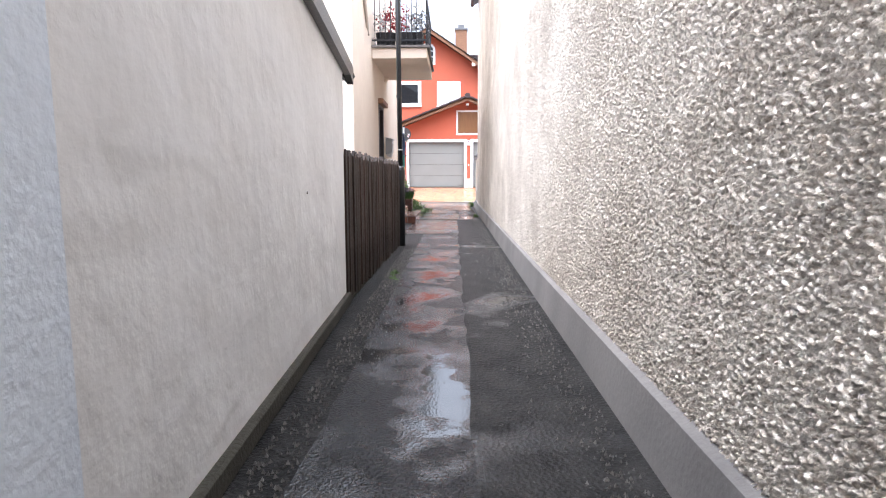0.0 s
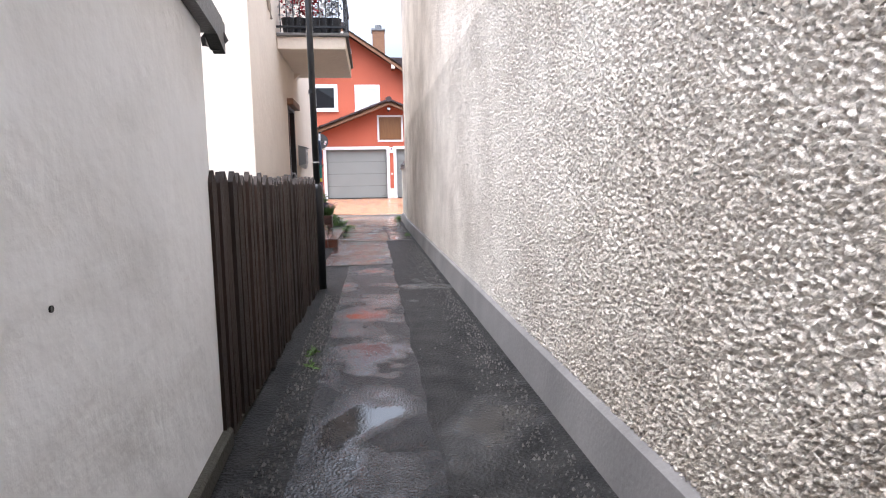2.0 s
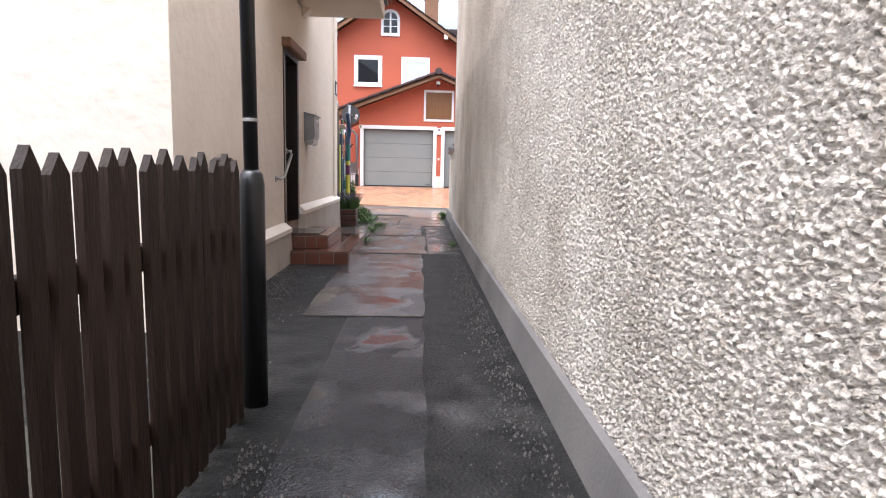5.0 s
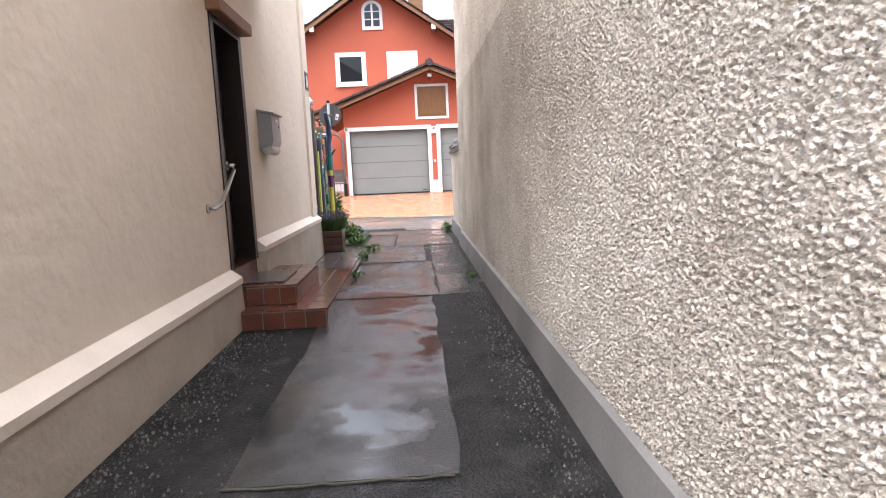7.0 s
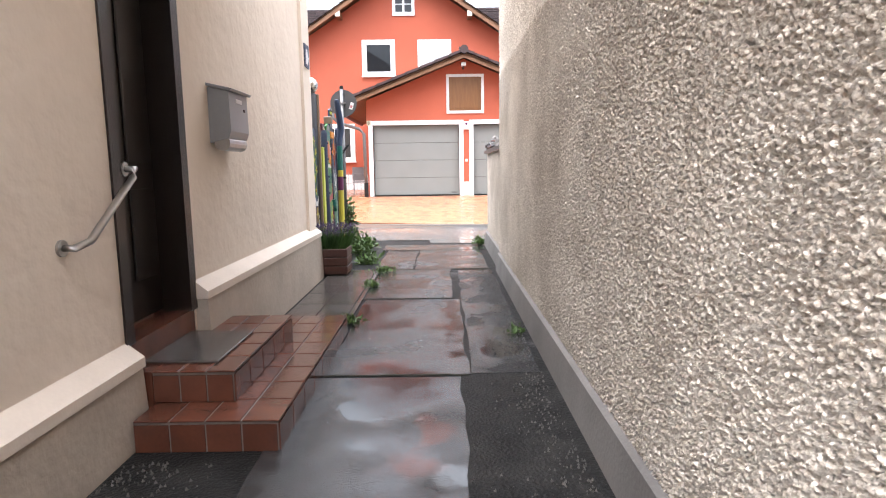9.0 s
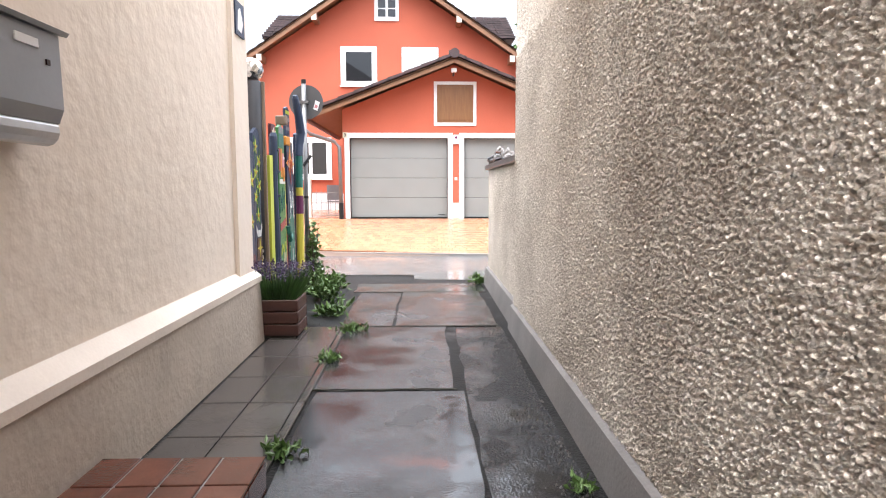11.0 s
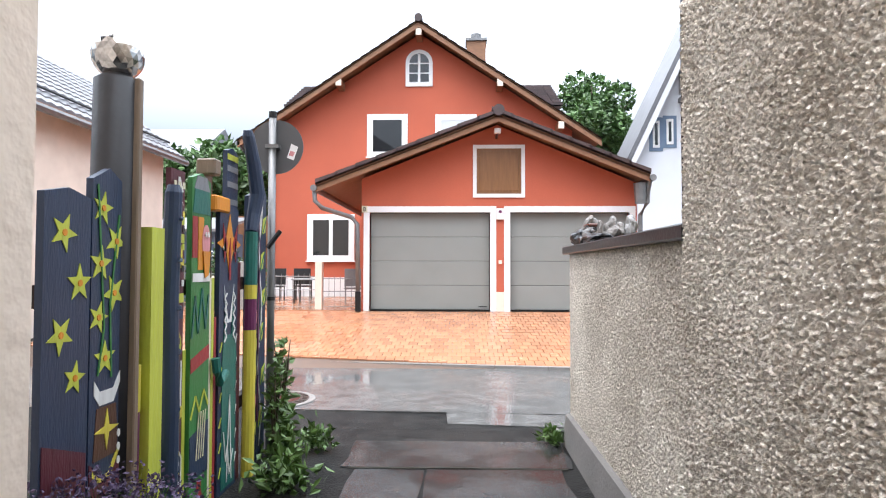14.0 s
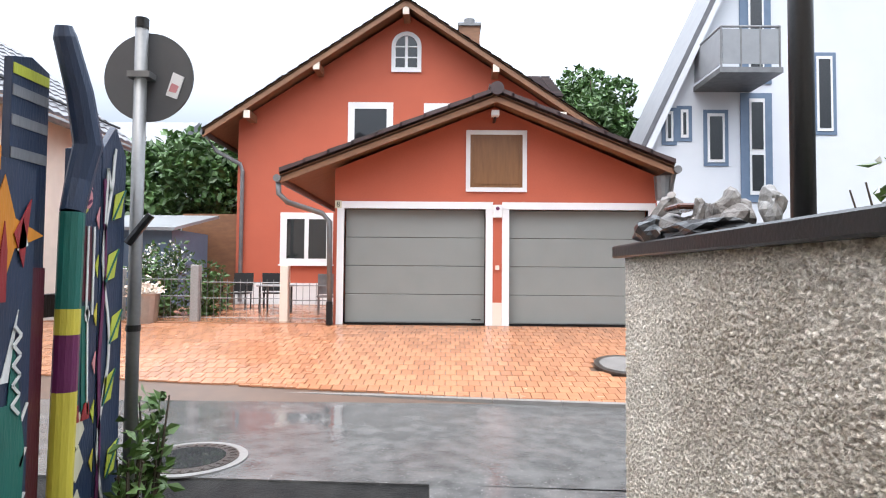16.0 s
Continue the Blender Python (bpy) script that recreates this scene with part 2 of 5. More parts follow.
M_STONE = mat("grey_rock", (0.27, 0.245, 0.23), (0.09, 0.085, 0.08), scale=10, rough=0.6, bump=0.8, bscale=40)
M_GRANITE = mat("granite_post", (0.36, 0.35, 0.34), (0.20, 0.195, 0.19), scale=40, rough=0.5)
M_MIRROR = mat("mirror_mosaic", (0.75, 0.74, 0.72), (0.35, 0.34, 0.33), scale=30, rough=0.08, metal=1.0, vary=0.3)
M_HWALL = mat("white_facade", (0.70, 0.72, 0.76), (0.64, 0.66, 0.70), scale=1, rough=0.85)
M_BLUE = mat("slate_blue_paint", (0.15, 0.21, 0.30), (0.11, 0.16, 0.24), scale=4, rough=0.6)
M_SOIL = mat("dark_soil", (0.045, 0.038, 0.028), (0.03, 0.03, 0.02), scale=4, rough=0.9, bump=0.8)
M_IRON = mat("cast_iron", (0.10, 0.085, 0.075), (0.06, 0.05, 0.045), scale=20, rough=0.3, metal=0.5, bump=0.5)
PAINT = {}
for pn, pc in dict(navy=(0.022, 0.04, 0.085), yellow=(0.66, 0.56, 0.07), lime=(0.55, 0.60, 0.07), green=(0.04, 0.20, 0.05), teal=(0.015, 0.15, 0.12), red=(0.33, 0.025, 0.03),
                   orange=(0.72, 0.27, 0.02), cream=(0.72, 0.68, 0.50), white=(0.78, 0.78, 0.76), maroon=(0.10, 0.018, 0.03), purple=(0.14, 0.02, 0.09), brown=(0.10, 0.045, 0.025),
                   grey=(0.22, 0.23, 0.25), pink=(0.72, 0.30, 0.32), black=(0.015, 0.015, 0.018), wood=(0.22, 0.16, 0.11)).items():
    PAINT[pn] = mat("paint_" + pn, pc, tuple(v * 0.7 for v in pc), scale=7, rough=0.45, bump=0.3, bscale=35, stretch=(3, 3, 0.5))


# ---- builders ----
def mesh_ob(name, bm, material, parent=None, label="", smooth=False):
    me = bpy.data.meshes.new(name)
    bmesh.ops.recalc_face_normals(bm, faces=bm.faces)
    bm.to_mesh(me)
    bm.free()
    me.materials.append(material)
    if smooth:
        me.shade_smooth()
    ob = new(name, me)
    ob.parent = parent
    if label:
        ob["label"] = label
    return ob


def part(name, bm, material, parent, label="", smooth=False):
    return mesh_ob(name, bm, material, parent, label, smooth)


def thing(name, label, category, at=(0, 0, 0), rz=0, group="", kind=""):
    ob = new(name)
    ob.matrix_basis = pose(*at, 0, 0, rz)
    return tagged(ob, label, category, group, kind)


def box(bm, x0, x1, y0, y1, z0, z1, bevel=0.0):
    vs = [bm.verts.new((x, y, z)) for x in (x0, x1) for y in (y0, y1) for z in (z0, z1)]
    fs = [bm.faces.new([vs[i] for i in q]) for q in ((0, 1, 3, 2), (4, 6, 7, 5), (0, 4, 5, 1), (2, 3, 7, 6), (0, 2, 6, 4), (1, 5, 7, 3))]
    if bevel:
        bmesh.ops.bevel(bm, geom=list({e for f in fs for e in f.edges}), offset=bevel, segments=1, affect="EDGES")
    return bm


def B(x0, x1, y0, y1, z0, z1, bevel=0.0):
    return box(bmesh.new(), x0, x1, y0, y1, z0, z1, bevel)


def prism(pts, axis, a, b, bm=None):
    """A flat outline pushed through along an axis from a to b."""
    bm = bm or bmesh.new()
    def at(p, v):
        return {"x": (v, p[0], p[1]), "y": (p[0], v, p[1]), "z": (p[0], p[1], v)}[axis]
    lo, hi = [bm.verts.new(at(p, a)) for p in pts], [bm.verts.new(at(p, b)) for p in pts]
    bm.faces.new(lo), bm.faces.new(hi)
    for i in range(len(pts)):
        j = (i + 1) % len(pts)
        bm.faces.new((lo[i], lo[j], hi[j], hi[i]))
    return bm


def tube(points, r, n=10, bm=None):
    """A round bar along points; r is one radius or one for each point."""
    bm = bm or bmesh.new()
    pts = [Vector(p) for p in points]
    rr = r if isinstance(r, (list, tuple)) else [r] * len(pts)
    rings = []
    for i, p in enumerate(pts):
        d = (pts[min(i + 1, len(pts) - 1)] - pts[max(i - 1, 0)]).normalized()
        u = d.orthogonal().normalized() if abs(d.z) < 0.9 else Vector((1, 0, 0))
        u = (u - d * u.dot(d)).normalized()
        v = d.cross(u)
        rings.append([bm.verts.new(p + rr[i] * (math.cos(a) * u + math.sin(a) * v)) for a in (2 * math.pi * k / n for k in range(n))])
    for a, b in zip(rings, rings[1:]):
        for k in range(n):
            bm.faces.new((a[k], a[(k + 1) % n], b[(k + 1) % n], b[k]))
    bm.faces.new(rings[0]), bm.faces.new(rings[-1])
    return bm


def disc(c, r, axis, a, b, n=28):
    return prism([(c[0] + r * math.cos(2 * math.pi * k / n), c[1] + r * math.sin(2 * math.pi * k / n)) for k in range(n)], axis, a, b)


def rock(c, size, seed, sub=2):
    bm = bmesh.new()
    bmesh.ops.create_icosphere(bm, subdivisions=sub, radius=1)
    for v in bm.verts:
        k = 0.75 + 0.5 * noise.noise(v.co * 1.3 + Vector((seed, 0, 0)))
        v.co = Vector((v.co.x * size[0] * k, v.co.y * size[1] * k, max(v.co.z * k, -0.75) * size[2])) + Vector(c)
    return bm


def leaf_mass(points, length, width, material, name, parent=None, rng=None, up=0.3):
    """Small pointed leaves, each two triangles folded along the rib, at the given points."""
    rng = rng or random.Random(3)
    vs, fs = [], []
    for p in points:
        d = Vector((rng.gauss(0, 1), rng.gauss(0, 1), rng.gauss(up, 0.7))).normalized()
        s = d.orthogonal().normalized()
        s = (Matrix.Rotation(rng.uniform(0, 6.28), 3, d) @ s)
        nrm, l, w = d.cross(s), length * rng.uniform(0.6, 1.3), width * rng.uniform(0.7, 1.2)
        p = Vector(p)
        i = len(vs)
        vs += [p, p + d * l * 0.5 + s * w + nrm * w * 0.4, p + d * l, p + d * l * 0.5 - s * w + nrm * w * 0.4]
        fs += [(i, i + 1, i + 2), (i, i + 2, i + 3)]
    me = bpy.data.meshes.new(name)
    me.from_pydata([tuple(v) for v in vs], [], fs)
    me.materials.append(material)
    ob = new(name, me)
    ob.parent = parent
    return tagged(ob, kind="stuff")


def tree(at, height, radius, n, seed, label):
    rng = random.Random(seed)
    t = thing("tree", label, "tree", at)
    bm = tube([(0, 0, 0), (0.1, 0, height * 0.35), (0.0, 0.1, height * 0.7), (0, 0, height * 0.9)], [height * 0.03, height * 0.022, height * 0.012, 0.02], 8)
    for k in range(7):
        a, z = k * 2.4, height * (0.3 + 0.07 * k)
        tube([(0, 0, z), (math.cos(a) * radius * 0.35, math.sin(a) * radius * 0.35, z + radius * 0.25), (math.cos(a) * radius * 0.7, math.sin(a) * radius * 0.7, z + radius * 0.6)], [height * 0.01, height * 0.007, 0.015], 6, bm)
    part("trunk", bm, M_BARK, t)
    pts, lobes = [], []
    for k in range(34):
        v = Vector((rng.gauss(0, 1), rng.gauss(0, 1), rng.gauss(0, 1))).normalized()
        q = rng.uniform(0.45, 0.95)
        lobes.append((Vector((v.x * radius * q, v.y * radius * q, height * 0.66 + v.z * height * 0.30 * q)), radius * rng.uniform(0.22, 0.40)))
    for k in range(n):
        c, r = rng.choice(lobes)
        v = Vector((rng.gauss(0, 1), rng.gauss(0, 1), rng.gauss(0, 1))).normalized()
        pts.append(c + v * r * rng.uniform(0.55, 1.0))
    leaf_mass(pts, 0.34, 0.11, M_LEAF, "crown", t, rng)
    return t


# ---- ground ----
def kerb_y(x):
    return 19.74 - 0.118 * x


def ground_z(y):
    return float(np.interp(y, [-500, 15.2, 16.2, 19.6, 23.25, 600], [0, 0, -0.06, -0.10, 0.50, 0.50]))


bm = bmesh.new()
ys = [-300, -30, -5, 5, 15.2, 15.7, 16.2, 18, 19.6, 21, 22, 23.25, 40, 120, 600]
rows = [[bm.verts.new((x, y, ground_z(y) - (0.03 if 19 < y < 600 and y > 20.5 else 0))) for x in (-400, -6, 6, 400)] for y in ys]
for a, b in zip(rows, rows[1:]):
    for k in range(3):
        bm.faces.new((a[k], a[k + 1], b[k + 1], b[k]))
tagged(mesh_ob("ground", bm, M_ASPHALT), "dark wet asphalt ground with grit", "ground", kind="structure")
road = mesh_ob("road", prism([(-60, 16.6), (-1.1, 16.95), (0.93, 16.85), (0.95, 16.4), (2.0, 16.3), (60, 14.0), (60, kerb_y(60)), (-60, kerb_y(-60))], "z", -0.12, -0.052), M_ROAD)
tagged(road, "grey wet asphalt street with puddles", "road", kind="structure")


def patch(name, x0, x1, y0, y1, z, material, label, wob=0.015, seed=1):
    """A repair sheet of asphalt with slightly ragged sides."""
    rng, pts = random.Random(seed), []
    n = max(3, int((y1 - y0) / 0.25))
    for k in range(n + 1):
        pts.append((x1 + rng.uniform(-wob, wob), y0 + (y1 - y0) * k / n))
    for k in range(n, -1, -1):
        pts.append((x0 + rng.uniform(-wob, wob), y0 + (y1 - y0) * k / n))
    return tagged(mesh_ob(name, prism(pts, "z", -0.05, z), material), label, "pavement", kind="structure")


for k, (x0, x1, y0, y1, z, m) in enumerate([(0.70, 1.30, -9, 5.34, 0.006, M_ASPHALT2), (0.34, 1.31, 5.39, 8.9, 0.006, M_ASPHALT3), (0.40, 1.36, 8.95, 11.2, 0.007, M_ASPHALT3),
                                            (0.34, 1.30, 11.25, 13.0, 0.010, M_ASPHALT3), (0.30, 0.80, 13.05, 14.9, 0.007, M_ASPHALT3), (0.82, 1.80, 13.05, 14.9, 0.011, M_ASPHALT3), (1.33, 1.84, -9, 8.92, 0.004, M_ASPHALT), (1.39, 1.84, 8.97, 13.0, 0.004, M_ASPHALT2), (0.2, 1.9, 14.95, 15.6, 0.008, M_ASPHALT3)]):
    patch("pavement_patch", x0, x1, y0, y1, z, m, "wet dark asphalt patch with worn seam", seed=k)


for k, (x0, x1, y) in enumerate([(0.33, 1.28, 5.365), (0.42, 1.36, 8.93), (0.36, 1.32, 11.23), (0.30, 1.82, 13.03), (0.25, 1.85, 14.93)]):
    g = random.Random(k)
    pts = [(x0 + (x1 - x0) * i / 14, y + g.uniform(-0.012, 0.012)) for i in range(15)]
    bm = bmesh.new()
    for (a, b), (c, d) in zip(pts, pts[1:]):
        prism([(a, b - 0.006), (c, d - 0.006), (c, d + 0.008), (a, b + 0.008)], "z", 0.006, 0.0122, bm)
    tagged(mesh_ob("asphalt_seam", bm, M_SOIL), "dark cracked seam between asphalt patches", "seam", kind="structure")

# grit along both sides of the alley
rng = random.Random(5)
vs, fs = [], []
for k in range(9000):
    side = rng.random()
    y = rng.uniform(-4.5, 13.2)
    if side < 0.62:
        base = 0.54 if y < 3.2 else -0.28
        if 7.8 < y < 13:
            continue
        x = base + abs(rng.gauss(0.0, 0.16 if y < 3.2 else 0.22))
    else:
        x = 1.84 - abs(rng.gauss(0, 0.13))
    s = rng.uniform(0.003, 0.011)
    i = len(vs)
    a = rng.uniform(0, 3)
    for j in range(3):
        vs.append((x + s * math.cos(a + j * 2.1), y + s * math.sin(a + j * 2.1), 0.002))
    vs.append((x, y, 0.008 + s))
    fs += [(i, i + 1, i + 3), (i + 1, i + 2, i + 3), (i + 2, i, i + 3)]
me = bpy.data.meshes.new("grit")
me.from_pydata(vs, [], fs)
me.materials.append(M_GRAVEL)
tagged(new("grit", me), "loose wet grit along the wall bases", "gravel", kind="stuff")

# ---- right-hand building ----
RX = 1.95
RE = 12.96
tagged(mesh_ob("wall_east", B(RX + 0.025, RX + 0.5, -12, RE - 0.01, 2.49, 6.1), M_ROUGHCAST), "cream roughcast house wall", "wall", kind="structure")
tagged(mesh_ob("wall_east_core", B(RX + 0.03, RX + 0.5, -12, RE - 0.02, 0.0, 2.49), M_ROUGHCAST), "cream roughcast house wall", "wall", kind="structure")
tagged(mesh_ob("wall_east_end", B(RX + 0.5, 11, RE - 0.3, RE - 0.01, 0, 6.1), M_ROUGHCAST), "cream roughcast gable end", "wall", kind="structure")


def lumps(ny, nz, step, wave, seed):
    """Band-limited random relief, 0 to 1, of thrown-on render."""
    g = np.random.default_rng(seed).standard_normal((ny, nz))
    fy, fz = np.fft.fftfreq(ny, step)[:, None], np.fft.fftfreq(nz, step)[None, :]
    f = np.sqrt((fy * 1.0) ** 2 + (fz * 1.15) ** 2)
    a = np.fft.ifft2(np.fft.fft2(g) * np.exp(-((f - 1 / wave) / (0.55 / wave)) ** 2)).real
    b = np.fft.ifft2(np.fft.fft2(np.roll(g, 77, 0)) * np.exp(-((f - 2.4 / wave) / (0.9 / wave)) ** 2)).real
    h = a / a.std() + 0.9 * b / b.std()
    return 1 / (1 + np.exp(-2.2 * h))


def roughcast_skin(name, y0, y1, z0, z1, x, step, depth, label, seed, wave=0.022):
    ny, nz = int((y1 - y0) / step), int((z1 - z0) / step)
    h = lumps(ny, nz, step, wave, seed)
    yy, zz = np.meshgrid(np.linspace(y0, y1, ny), np.linspace(z0, z1, nz), indexing="ij")
    co = np.stack([x + depth * (0.6 - h), yy, zz], -1).reshape(-1, 3)
    i = np.arange(ny * nz).reshape(ny, nz)
    q = np.stack([i[:-1, :-1], i[:-1, 1:], i[1:, 1:], i[1:, :-1]], -1).reshape(-1, 4)
    me = bpy.data.meshes.new(name)
    me.vertices.add(len(co))
    me.vertices.foreach_set("co", co.ravel())
    me.loops.add(q.size)
    me.loops.foreach_set("vertex_index", q.ravel().astype(np.int32))
    me.polygons.add(len(q))
    me.polygons.foreach_set("loop_start", (np.arange(len(q)) * 4).astype(np.int32))
    me.update(calc_edges=True)
    me.materials.append(M_ROUGHCAST)
    return tagged(new(name, me), label, "wall", kind="structure")


roughcast_skin("wall_east_render", -4.6, RE, 0.17, 2.5, RX, 0.0068, 0.018, "coarse cream roughcast on the house wall", 3, 0.0195)
tagged(mesh_ob("plinth_east", prism([(RX + 0.01, 0.25), (RX - 0.03, 0.22), (RX - 0.055, 0.0), (RX + 0.4, 0.0), (RX + 0.4, 0.25)], "y", -12, RE), M_PLINTH_R), "smooth grey cement plinth below roughcast", "plinth", kind="structure")
tagged(mesh_ob("roof_east", prism([(RX - 0.14, 6.0), (RX - 0.14, 6.12), (6.0, 8.6), (10.4, 6.1), (10.4, 5.98), (6.0, 8.45)], "y", -12.2, RE + 0.2), M_ROOF), "dark tiled roof with overhanging eave", "roof", kind="structure")
gut = thing("gutter", "dark metal eave gutter", "gutter", (0, 0, 0))
part("trough", tube([(RX - 0.17, -12, 6.02), (RX - 0.17, RE + 0.2, 6.02)], 0.06, 8), M_BLACK, gut)

roughcast_skin("wall_east_upper_render", -4.6, RE, 2.498, 6.05, RX, 0.024, 0.024, "coarse cream roughcast high on the house wall", 5, 0.036)

# low garden wall
tagged(mesh_ob("garden_wall", B(RX + 0.065, RX + 0.34, RE, 15.6, 0, 1.58), M_ROUGHCAST), "low roughcast garden wall", "wall", kind="structure")
roughcast_skin("garden_wall_render", RE, 15.6, 0.17, 1.58, RX + 0.045, 0.0068, 0.013, "cream roughcast on low garden wall", 8, 0.018)
tagged(mesh_ob("garden_wall_return", B(RX + 0.34, 11, 15.34, 15.58, 0, 1.58), M_ROUGHCAST), "low roughcast garden wall along the street", "wall", kind="structure")
tagged(mesh_ob("garden_wall_plinth", prism([(RX + 0.05, 0.25), (RX + 0.01, 0.23), (RX - 0.02, 0), (RX + 0.3, 0), (RX + 0.3, 0.25)], "y", RE, 15.63), M_PLINTH_R), "grey cement plinth of garden wall", "plinth", kind="structure")
cap = thing("coping", "dark grey metal coping on garden wall", "coping", kind="structure")
part("coping_sheet", B(RX - 0.005, RX + 0.40, RE + 0.002, 15.68, 1.58, 1.645, 0.008), M_BLACK, cap)
part("coping_sheet", B(RX + 0.40, 11, 15.28, 15.68, 1.58, 1.645, 0.008), M_BLACK, cap)
pole = thing("lamp_post", "tall black painted steel pole behind wall", "lamp post", (3.14, 15.95, 0))
part("pole", tube([(0, 0, -0.06), (0, 0, 6.5)], 0.068, 18), M_BLACK, pole, smooth=True)
part("foot", tube([(0, 0, -0.06), (0, 0, 0.5), (0, 0, 0.54)], [0.10, 0.10, 0.07], 18), M_BLACK, pole, smooth=True)

# stones and driftwood laid out on the coping
for nm, lb, ct, c, size, m, sd in [("rock", "large grey rough stone on wall coping", "stone", (2.13, 14.72, 1.725), (0.09, 0.15, 0.11), M_STONE, 1), ("rock", "grey flat stone on wall coping", "stone", (2.08, 15.0, 1.69), (0.08, 0.14, 0.07), M_STONE, 5),
                                  ("rock", "pale wedge shaped stone on coping", "stone", (2.09, 14.88, 1.72), (0.06, 0.05, 0.11), M_STONE, 9), ("black_foil", "crumpled black plastic under stones", "plastic", (2.01, 15.22, 1.69), (0.09, 0.24, 0.09), M_BLACK, 13),
                                  ("black_foil", "crumpled black plastic under stones", "plastic", (2.03, 14.80, 1.67), (0.10, 0.40, 0.05), M_BLACK, 17), ("rock", "brown weathered stone on coping", "stone", (2.22, 14.60, 1.73), (0.05, 0.07, 0.10), M_KERB, 23)]:
    tagged(mesh_ob(nm, rock(c, size, sd, 3), m, smooth=False), lb, ct)
tagged(mesh_ob("driftwood", tube([(2.08, 15.32, 1.64), (2.07, 15.28, 1.74), (2.10, 15.22, 1.83), (2.08, 15.18, 1.86)], [0.08, 0.07, 0.055, 0.02], 9), M_STONE), "grey weathered driftwood stump on coping", "driftwood")
tagged(mesh_ob("driftwood", tube([(2.06, 15.3, 1.68), (2.05, 15.1, 1.71), (2.04, 14.92, 1.68)], [0.05, 0.06, 0.03], 9), M_STONE), "grey weathered driftwood piece lying on coping", "driftwood")
tagged(mesh_ob("roof_tile_shard", B(2.00, 2.10, 14.90, 15.06, 1.765, 1.79, 0.008), M_STEP), "red clay tile shard on stones", "tile")
tagged(mesh_ob("rock", rock((1.86, 15.72, 0.05), (0.08, 0.10, 0.07), 31, 2), M_STONE), "small stone at wall foot", "stone")


def bush(at, r, h, n, seed, label, leaf=M_LEAF2, flowers=None, length=0.09):
    g = random.Random(seed)
    t = thing("bush", label, "bush", at)
    bm = bmesh.new()
    for k in range(9):
        a = g.uniform(0, 6.28)
        tube([(0, 0, 0), (math.cos(a) * r * 0.3, math.sin(a) * r * 0.3, h * 0.5), (math.cos(a) * r * 0.7, math.sin(a) * r * 0.7, h * g.uniform(0.7, 0.95))], [0.012, 0.008, 0.004], 5, bm)
    part("stem", bm, M_BARK, t)
    pts = []
    for k in range(n):
        a, q, z = g.uniform(0, 6.28), math.sqrt(g.random()), g.random()
        w = r * (0.45 + 0.55 * math.sin(math.pi * min(1, z * 0.85 + 0.1))) * (0.8 + 0.3 * math.sin(3 * a + seed))
        pts.append((math.cos(a) * q * w, math.sin(a) * q * w, z * h * (0.85 + 0.2 * math.sin(2 * a))))
    leaf_mass(pts, length, length * 0.28, leaf, "foliage", t, g)
    if flowers:
        leaf_mass([p for p in pts if p[2] > h * 0.6][: n // 6], length * 0.55, length * 0.22, flowers, "flowers", t, g)
    return t


bush((3.12, 14.92, 0.0), 0.5, 2.22, 2200, 11, "garden shrub with small white flowers behind wall", M_LEAF2, M_WHITE)
bush((3.75, 14.7, 0.0), 0.55, 2.2, 1300, 12, "leafy green garden shrub behind wall", M_LEAF2)
tagged(mesh_ob("garden_soil", B(RX + 0.34, 11, RE, 15.34, -0.02, 0.03), M_SOIL), "dark garden soil behind wall", "soil", kind="structure")

# ---- white shed on the left ----
def askew(bm):
    """The shed stands a little out of line with the alley."""
    for v in bm.verts:
        v.co.x -= 0.032 * (v.co.y + 3.9)
    return bm


tagged(mesh_ob("shed_wall", askew(prism([(-3.9, 0), (-0.37, 0), (-0.37, 1.80), (-3.9, 2.18)], "x", 0.25, 0.50)), M_WHITEWALL), "worn white lime plaster shed wall", "wall", kind="structure")
tagged(mesh_ob("shed_wall_end", B(-4.0, 0.13, -0.60, -0.38, 0, 1.70), M_WHITEWALL), "white plaster end wall of shed", "wall", kind="structure")
tagged(mesh_ob("shed_plinth", askew(B(0.45, 0.535, -3.9, -0.36, 0, 0.09, 0.01)), M_SOIL), "dark damp base strip of the shed", "plinth", kind="structure")
tagged(mesh_ob("nail", askew(disc((-1.73, 0.90), 0.007, "x", 0.498, 0.504, 10)), M_BLACK), "small dark nail head in plaster wall", "nail")
tagged(mesh_ob("wall_west_near", B(-4, 0.535, -12, -3.9, 0, 5.0), M_BLUEWALL), "pale blue rendered wall", "wall", kind="structure")
# this end wall is added behind the start of the path, never in view
tagged(mesh_ob("wall_south_unseen", B(-4, 11, -12.4, -12, 0, 6), M_CREAM), "added plain rendered wall, out of view behind the alley's start", "wall", kind="structure")
sr = thing("shed_roof", "dark tarred shed roof with ragged verge", "roof")
part("sheet", askew(prism([(-3.89, 2.20), (-0.17, 1.80), (-0.17, 1.86), (-3.89, 2.27)], "x", -4, 0.55)), M_BLACK, sr)
part("verge_board", askew(prism([(-3.89, 2.13), (-0.32, 1.76), (-0.17, 1.71), (-0.15, 1.84), (-3.89, 2.26)], "x", 0.505, 0.555)), M_BLACK, sr)
part("verge_end", askew(rock((0.51, -0.18, 1.77), (0.06, 0.07, 0.07), 4, 2)), M_BLACK, sr)

